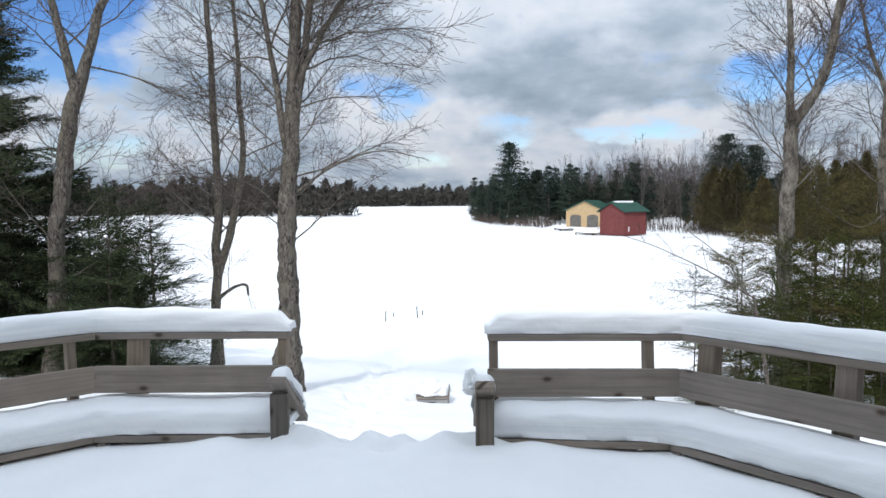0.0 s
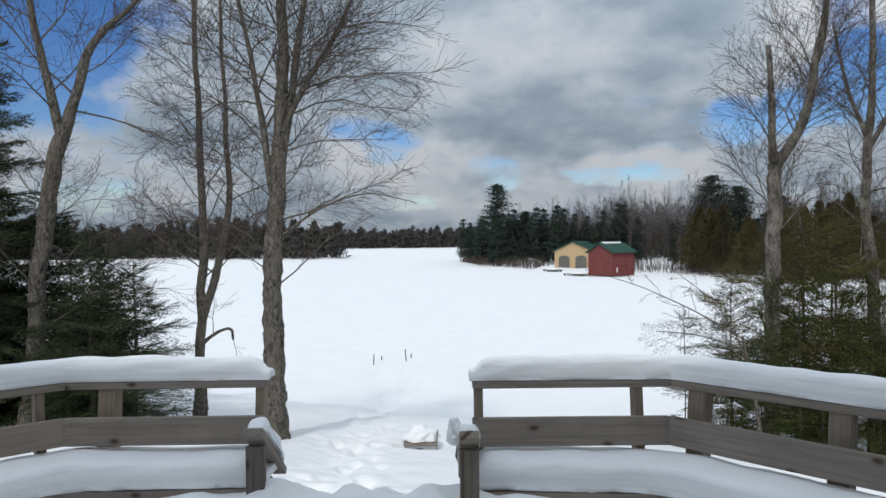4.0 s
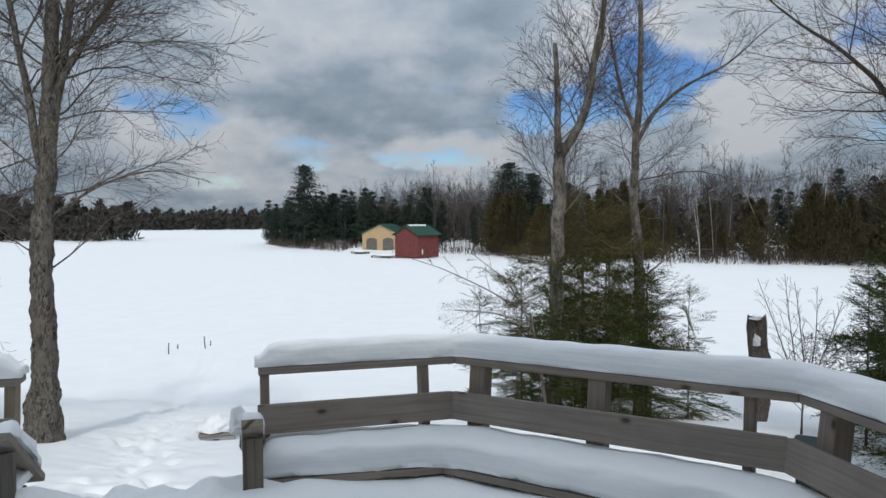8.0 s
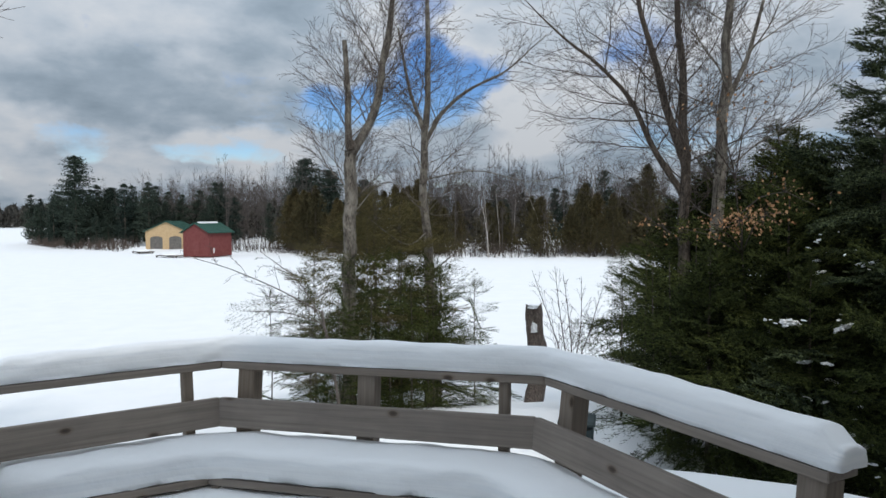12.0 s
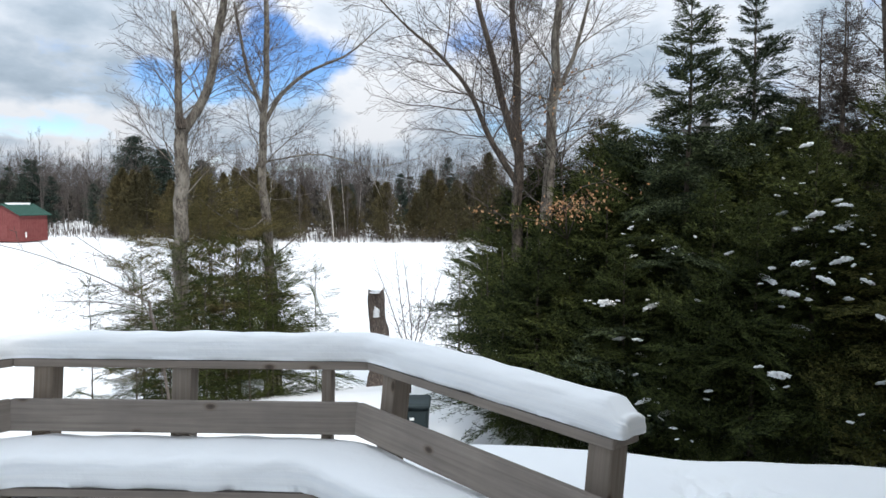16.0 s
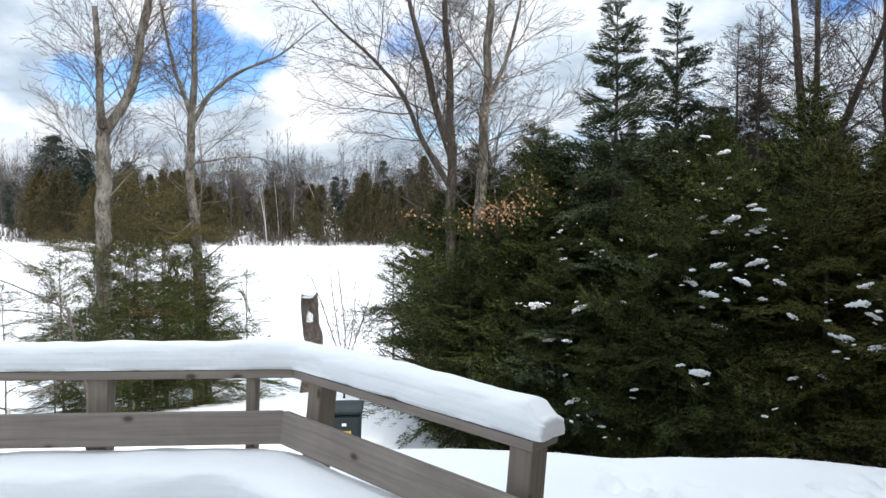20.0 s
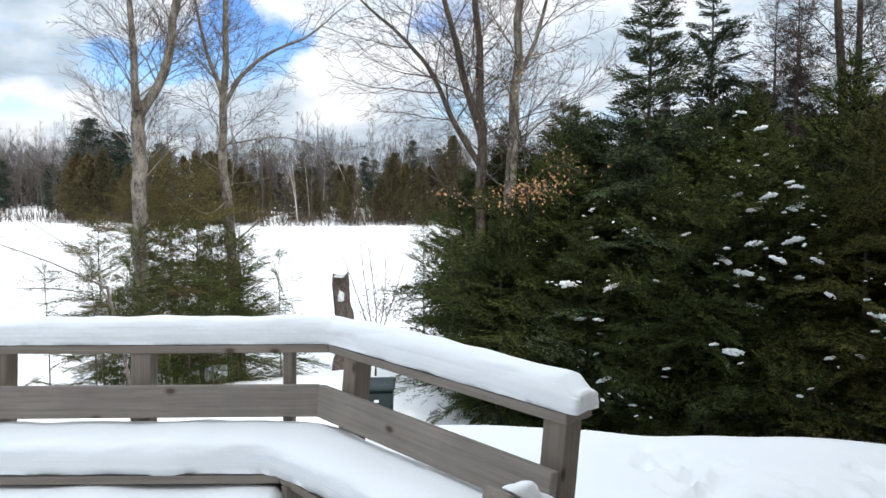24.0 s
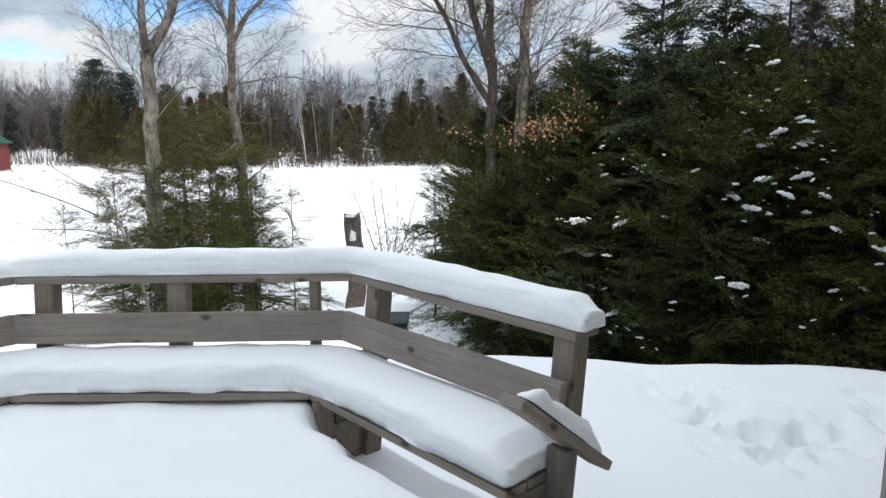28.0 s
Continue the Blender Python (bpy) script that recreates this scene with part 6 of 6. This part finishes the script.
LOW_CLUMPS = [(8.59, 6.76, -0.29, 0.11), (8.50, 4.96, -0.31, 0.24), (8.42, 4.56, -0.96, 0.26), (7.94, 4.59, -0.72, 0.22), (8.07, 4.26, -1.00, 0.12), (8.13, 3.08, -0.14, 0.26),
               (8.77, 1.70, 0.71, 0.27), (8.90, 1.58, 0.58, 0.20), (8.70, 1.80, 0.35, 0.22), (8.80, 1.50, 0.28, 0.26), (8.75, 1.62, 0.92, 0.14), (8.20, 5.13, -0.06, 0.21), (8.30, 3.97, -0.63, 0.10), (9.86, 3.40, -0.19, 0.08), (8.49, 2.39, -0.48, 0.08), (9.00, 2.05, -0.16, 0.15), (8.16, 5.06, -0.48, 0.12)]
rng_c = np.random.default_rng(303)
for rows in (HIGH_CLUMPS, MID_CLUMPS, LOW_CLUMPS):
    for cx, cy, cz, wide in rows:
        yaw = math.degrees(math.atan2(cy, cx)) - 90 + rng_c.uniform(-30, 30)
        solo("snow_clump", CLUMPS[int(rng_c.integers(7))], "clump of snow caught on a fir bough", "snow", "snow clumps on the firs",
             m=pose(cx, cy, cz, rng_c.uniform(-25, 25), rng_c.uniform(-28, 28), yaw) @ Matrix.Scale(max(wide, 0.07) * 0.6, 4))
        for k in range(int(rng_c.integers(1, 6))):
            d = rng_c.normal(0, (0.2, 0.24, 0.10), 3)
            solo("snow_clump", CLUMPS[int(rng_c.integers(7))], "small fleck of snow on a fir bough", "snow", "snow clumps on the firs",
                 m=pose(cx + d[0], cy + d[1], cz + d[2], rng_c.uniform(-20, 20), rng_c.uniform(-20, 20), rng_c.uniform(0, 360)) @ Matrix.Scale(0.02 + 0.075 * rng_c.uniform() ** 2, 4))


def leafy_sapling(x, y, top, spots, seed):
    """A thin sapling that kept its dry leaves."""
    rng = np.random.default_rng(seed)
    z0 = land_at(x, y)
    top = min(top, 2.2)
    t = thing("beech_sapling", "thin sapling holding dry orange leaves", "tree", at=(x, y, z0))
    stems = [(spline([(x, y, z0 - 0.2), (x + 0.05, y, (z0 + top) / 2), (x - 0.1, y + 0.1, top)], 9), np.linspace(0.02, 0.006, 9))]
    v, f = tubes(stems, 6)
    part("trunk", mesh_of("trunk", v, f, BARK_DARK, True), t)
    twigs, V, F, base = [], [], [], 0
    for sx, sy, sz, spread, n in spots:
        c = np.array([sx, sy, sz])
        q = stems[0][0][np.argmin(np.abs(stems[0][0][:, 2] - sz + 0.3))]
        twigs.append((spline([q, (q + c) / 2 + (0, 0, 0.1), c], 5), np.linspace(0.012, 0.004, 5)))
        p = c + rng.normal(0, 1, (n, 3)) * np.array([spread, spread, spread * 0.55])
        d = rng.normal(0, 1, (n, 3))
        d[:, 2] -= 0.6
        d /= np.linalg.norm(d, axis=1)[:, None]
        w = np.cross(d, rng.normal(0, 1, (n, 3)))
        w /= np.linalg.norm(w, axis=1)[:, None]
        s = rng.uniform(0.03, 0.055, (n, 1))
        quad = np.stack([p, p + d * s * 0.5 + w * s * 0.32, p + d * s, p + d * s * 0.5 - w * s * 0.32], 1)
        V.append(quad.reshape(-1, 3))
        F.append(base + np.arange(4 * n).reshape(-1, 4))
        base += 4 * n
        twigs += [(np.array([c, c + (e - c) * 0.9]), [0.004, 0.003]) for e in p[::9]]
    v, f = tubes(twigs, 3)
    tagged(part("twig_mass", mesh_of("twig_mass", v, f, TWIG), t), kind="stuff")
    tagged(part("foliage", mesh_of("foliage", np.concatenate(V), np.concatenate(F), DRY_LEAF), t, label="dry orange brown leaves"), kind="stuff")


leafy_sapling(8.9, 6.5, 3.4, [(7.45, 5.45, 1.62, 0.15, 190), (7.75, 5.35, 1.70, 0.16, 90), (7.4, 5.75, 1.5, 0.15, 40), (7.9, 5.2, 1.95, 0.2, 45), (7.1, 6.3, 1.55, 0.2, 40), (7.6, 6.0, 3.1, 0.25, 25), (8.1, 5.8, 3.3, 0.3, 30), (7.4, 6.1, 2.7, 0.2, 14)], 9)


# ---- woods across the lake ----
def pine_mesh(rng, height, radius, boughs=70, bare=0.22, round_top=0.5):
    """A pine seen from afar: boughs of ragged needle clumps."""
    V, F, base = [], [], 0
    for _ in range(boughs):
        q = rng.uniform(0, 1) ** 0.85
        z = height * (bare + (1 - bare) * q)
        env = radius * ((1 - q) ** round_top) * (0.6 + 0.4 * min(1, q * 4)) * rng.uniform(0.55, 1.1) + 0.03
        az = rng.uniform(0, 6.28)
        m = 44
        t = rng.uniform(0.15, 1, m)
        c = np.stack([np.cos(az) * env * t, np.sin(az) * env * t, z + 0.18 * env * t + rng.normal(0, 0.05, m)], -1) + rng.normal(0, 1, (m, 3)) * np.array([0.05 + 0.12 * env, 0.05 + 0.12 * env, 0.05 + 0.03 * env])
        s = rng.uniform(0.2, 0.45, (m, 1)) * (0.5 + 0.05 * height) * (1.1 - 0.5 * q)
        d1, d2 = rng.normal(0, 1, (m, 3)), rng.normal(0, 1, (m, 3))
        d1[:, 2] = d1[:, 2] * 0.5 + 0.25
        d1 /= np.linalg.norm(d1, axis=1)[:, None]
        d2 /= np.linalg.norm(d2, axis=1)[:, None]
        V.append(np.stack([c - d2 * s * 0.28, c + d2 * s * 0.28, c + d1 * s], 1).reshape(-1, 3))
        F.append(base + np.arange(3 * m).reshape(-1, 3))
        base += 3 * m
    return np.concatenate(V), np.concatenate(F)


def pine_tree(name, label, height, radius, boughs, mat, seed, group, bare=0.2, round_top=0.5):
    rng = np.random.default_rng(seed)
    t = thing(name, label, "tree", group)
    v, f = tubes([([(0, 0, -0.5), (0.05, 0, height * 0.5), (0, 0, height * 0.97)], [0.014 * height, 0.010 * height, 0.02])], 7)
    part("trunk", mesh_of("trunk", v, f, BARK_DARK, True), t)
    v, f = pine_mesh(rng, height, radius, boughs, bare, round_top)
    part("crown", mesh_of("crown", v, f, mat), t)
    return t


def far_bare(name, label, height, seed, group, bark, twig, lean=0.0, forks=1, dens=0.5, reach=0.24):
    rng = np.random.default_rng(seed)
    t = thing(name, label, "tree", group)
    stems = []
    for k in range(forks):
        lx, ly = rng.normal(lean if k == 0 else lean * 0.3, 0.05) * height, rng.normal(0, 0.04) * height
        if k:
            lx += rng.choice([-1, 1]) * 0.18 * height
        pts = spline([(0, 0, -0.4), (lx * 0.3, ly * 0.3, height * 0.4), (lx, ly, height * (1 if k == 0 else 0.85))], 9)
        stems.append((pts, np.linspace(0.0058 * height, 0.012, 9)))
    v, f = tubes(stems, 6)
    part("trunk", mesh_of("trunk", v, f, bark, True), t)
    thick, thin = bare_branches(rng, stems, 1.6, reach * height, 0.34, 3, 0.08, 0.011, (0.45, 0.8), dens, coarse=True)
    v, f = tubes(thick + thin, 3)
    tagged(part("twig_mass", mesh_of("twig_mass", v, f, twig), t), kind="stuff")
    return t


def shore_point(line, s, inland):
    """A point along a shoreline at the length s, moved inland (to the left of the line)."""
    P = [Vector(p) for p in line]
    for a, b in zip(P[:-1], P[1:]):
        L = (b - a).length
        if s <= L:
            t = (b - a).normalized()
            return a.lerp(b, s / L) + Vector((t.y, -t.x)) * inland
        s -= L
    return P[-1]


RS = RIGHT_SHORE[1:12]
RS_LEN = sum((Vector(b) - Vector(a)).length for a, b in zip(RS[:-1], RS[1:]))
rng_w = np.random.default_rng(77)


def scatter(count, s0, s1, d0, d1, size0, size1, keep_off=((yel_at[0], yel_at[1] + 4.5, 8.5), (red_at[0], red_at[1] + 3, 6.5))):
    out = []
    while len(out) < count:
        p = shore_point(RS, rng_w.uniform(s0, s1), rng_w.uniform(d0, d1))
        if any(math.hypot(p.x - a, p.y - b) < r for a, b, r in keep_off):
            continue
        if p.x < 35 and math.hypot(p.x, p.y) < math.hypot(yel_at[0], yel_at[1]) and p.x < 27 and p.y > 90 and abs(p.x - 18) < 9:
            continue
        out.append((p.x, p.y, rng_w.uniform(0, 360), rng_w.uniform(size0, size1)))
    return out


pine_a = pine_tree("white_pine", "tall dark white pine on the point", 13.5, 3.4, 150, FAR_NEEDLES, 61, "pines across the lake", 0.10, 0.38)
broad_pine = pine_tree("white_pine", "broad crowned white pine behind the boathouses", 13.0, 5.2, 300, FAR_NEEDLES, 70, "pines across the lake", 0.16, 0.42)
stand(broad_pine, [(36.5, 112.0, 90, 1.12), (41.5, 114.5, 200, 1.0), (9.5, 152.0, 30, 0.85), (45.5, 108.5, 300, 0.85)])
tall_pine = pine_tree("white_pine", "tallest white pine with layered boughs on the point", 16.5, 4.7, 230, FAR_NEEDLES, 73, "pines across the lake", 0.25, 0.36)
stand(tall_pine, [(3.2, 150.0, 0, 1.03)])
stand(pine_a, [(-0.6, 156.0, 40, 0.70), (7.0, 152.0, 100, 0.85), (-3.2, 178.0, 10, 0.72), (-6.2, 196.0, 0, 0.55)] + scatter(16, 140, 226, 8, 28, 0.5, 0.85) + scatter(74, 228, RS_LEN - 6, 1.0, 22, 0.4, 0.85))
pine_b = pine_tree("spruce_tree", "narrow dark spruce in the far woods", 10.5, 1.9, 120, FAR_NEEDLES, 62, "spruces across the lake", 0.06, 0.9)
stand(pine_b, scatter(10, 60, 228, 12, 26, 0.5, 0.85) + scatter(24, 222, RS_LEN - 8, 1.5, 18, 0.4, 0.8))
cedar_far = cedar_tree("shore_cedar", "olive brown cedar on the far shore", 9.0, 2.8, 2500, 0.42, CEDAR, 63, "cedars across the lake")
cedar_wide = cedar_tree("shore_cedar", "broad ragged olive cedar on the far shore", 7.8, 2.9, 2400, 0.42, CEDAR, 69, "cedars across the lake")
stand(cedar_wide, scatter(60, 55, 208, 1.5, 13, 0.45, 1.15))
stand(cedar_far, scatter(52, 55, 208, 1.5, 13, 0.45, 1.12) + [(66.5, 64.8, 0, 1.3), (62.5, 66.8, 0, 0.9)] + scatter(16, 178, 208, 0.8, 6, 0.8, 1.02))
bare_a = far_bare("hardwood_tree", "grey leafless hardwood in the far woods", 14.0, 64, "hardwoods across the lake", FAR_BARE, FAR_BARE, 0.02, 2, 0.42, 0.26)
stand(bare_a, scatter(75, 40, 226, 4, 30, 0.8, 1.15) + scatter(12, 226, RS_LEN - 30, 6, 26, 0.7, 0.95))
bare_b = far_bare("hardwood_tree", "slim grey leafless hardwood in the far woods", 15.0, 65, "hardwoods across the lake", FAR_BARE, FAR_BARE, -0.02, 1, 0.5, 0.24)
stand(bare_b, scatter(75, 40, 226, 4, 28, 0.75, 1.1) + scatter(60, 60, 206, 0.4, 4, 0.45, 0.85) + scatter(12, 226, RS_LEN - 30, 6, 26, 0.7, 0.95))
birch_a = far_bare("paper_birch", "white paper birch on the far shore", 9.5, 66, "birches across the lake", BARK_BIRCH, TWIG_PALE, 0.10, 3, 0.3)
stand(birch_a, scatter(9, 60, 205, 1.0, 6, 0.6, 1.0) + [(48.6, 74.6, 100, 0.85), (31.5, 108.5, 0, 0.9), (33.0, 106.0, 60, 0.9)])
birch_b = far_bare("paper_birch", "leaning white birch on the far shore", 9.5, 67, "birches across the lake", BARK_BIRCH, TWIG_PALE, -0.30, 1, 0.3)
stand(birch_b, [(56.2, 72.2, -42, 0.95), (36.5, 93.0, 120, 0.8)])
birch_c = far_bare("paper_birch", "upright white birch with one bare arm", 10.5, 68, "birches across the lake", BARK_BIRCH, TWIG_PALE, 0.01, 1, 0.4)
stand(birch_c, [(62.9, 71.6, 0, 1.0), (43.0, 81.5, 0, 0.75), (52.0, 77.0, 80, 0.8)] + scatter(4, 60, 190, 2, 10, 0.6, 0.95))


def woods(name, label, spots, protos, mat):
    """Far trees joined into one mass."""
    V, F, base = [], [], 0
    rng = np.random.default_rng(len(spots))
    heights = land_many([p[:2] for p in spots])
    for (x, y, s), hz in zip(spots, heights):
        pv, pf = protos[rng.integers(len(protos))]
        a = rng.uniform(0, 6.28)
        c, n = math.cos(a), math.sin(a)
        p = pv * s
        V.append(np.stack([p[:, 0] * c - p[:, 1] * n + x, p[:, 0] * n + p[:, 1] * c + y, p[:, 2] + hz - 0.2], -1))
        F.append(pf + base)
        base += len(pv)
    return solo(name, mesh_of(name, np.concatenate(V), np.concatenate(F), mat), label, "woods", kind="stuff")


def far_proto(seed, height, radius, n, size, taper, wide=0.3, rise=0.3):
    rng = np.random.default_rng(seed)
    q = rng.uniform(0, 1, n) ** 0.9
    a = rng.uniform(0, 6.28, n)
    r = radius * (1 - q) ** taper * rng.uniform(0.2, 1.0, n)
    c = np.stack([r * np.cos(a), r * np.sin(a), q * height], -1)
    d1, d2 = rng.normal(0, 1, (n, 3)), rng.normal(0, 1, (n, 3))
    d1[:, 2] = np.abs(d1[:, 2]) + rise
    d1 /= np.linalg.norm(d1, axis=1)[:, None]
    d2 /= np.linalg.norm(d2, axis=1)[:, None]
    s = size * rng.uniform(0.6, 1.4, (n, 1))
    V = np.stack([c - d2 * s * wide, c + d2 * s * wide, c + d1 * s], 1).reshape(-1, 3)
    return V, np.arange(3 * n).reshape(-1, 3)


PROTOS = [far_proto(1, 11, 2.6, 150, 1.5, 0.9), far_proto(2, 12, 3.2, 170, 1.6, 0.6), far_proto(3, 9, 3.6, 150, 1.6, 0.45)]
LOW_PROTOS = [far_proto(4, 10, 3.4, 110, 1.9, 0.8), far_proto(5, 11, 4.4, 120, 2.0, 0.5), far_proto(6, 9, 5.0, 120, 1.9, 0.4)]
HAZE_PROTOS = [far_proto(7, 12, 2.6, 170, 1.9, 0.5, 0.014, 2.2), far_proto(8, 13, 2.8, 180, 2.0, 0.45, 0.013, 2.2), far_proto(9, 11, 3.0, 170, 1.9, 0.5, 0.015, 2.2)]
rng_f = np.random.default_rng(91)
spots = []
for _ in range(420):
    p = shore_point(LEFT_SHORE[1:6], rng_f.uniform(60, 258), rng_f.uniform(-30, -2))
    if inside(np.array([p.x]), np.array([p.y]), LEFT_SHORE)[0]:
        spots.append((p.x, p.y, rng_f.uniform(0.7, 1.15)))
woods("woods", "dark mixed woods on the opposite shore", spots, PROTOS, FAR_WOODS)
spots = [(rng_f.uniform(-420, 260), FAR_SHORE_Y + 2 + 70 * rng_f.uniform(0, 1) ** 1.5, rng_f.uniform(0.75, 1.5)) for _ in range(1500)]
woods("woods", "hazy dark treeline at the end of the lake", spots, LOW_PROTOS, FAR_WOODS)
spots = []
for _ in range(330):
    p = shore_point(RS, rng_f.uniform(0, RS_LEN), rng_f.uniform(16, 55))
    if p.y < 260 and inside(np.array([p.x]), np.array([p.y]), RIGHT_SHORE)[0]:
        spots.append((p.x, p.y, rng_f.uniform(0.65, 0.95)))
woods("woods", "dense dark woods behind the boathouses", [(x, y, 0.72 * s) for x, y, s in spots], PROTOS, FAR_WOODS)
woods("woods", "grey haze of leafless twigs behind the cedars", [(x, y, 1.12 * s) for x, y, s in spots] + [(x + 6, y + 5, 1.15 * s) for x, y, s in spots], HAZE_PROTOS, FAR_BARE)
# woods behind the firs beside the yard
spots = [(rng_f.uniform(15, 45), rng_f.uniform(-10, 9), rng_f.uniform(0.35, 0.6)) for _ in range(70)]
woods("woods_thicket", "dark tangled woods behind the firs", spots, PROTOS, FAR_WOODS)


def brush(name, label, count, line, s0, s1, seed):
    rng = np.random.default_rng(seed)
    lines = []
    feet = [shore_point(line, rng.uniform(s0, s1), rng.uniform(0.3, 5)) for _ in range(count)]
    for p, z in zip(feet, land_many([(q.x, q.y) for q in feet])):
        if any(math.hypot(p.x - a, p.y - b) < 7 for a, b in ((red_at[0], red_at[1] + 2), (yel_at[0], yel_at[1] + 2))):
            continue
        h = rng.uniform(0.5, 2.1)
        lines.append(([(p.x, p.y, z - 0.1), (p.x + rng.normal(0, 0.3), p.y + rng.normal(0, 0.3), z + h)], [0.035, 0.016]))
    v, f = tubes([(np.array(a, float), b) for a, b in lines], 3)
    solo(name, mesh_of(name, v, f, TWIG), label, "brush", kind="stuff")


brush("shore_brush", "grey brown leafless brush along the far shore", 6500, RS, 40, RS_LEN - 10, 5)
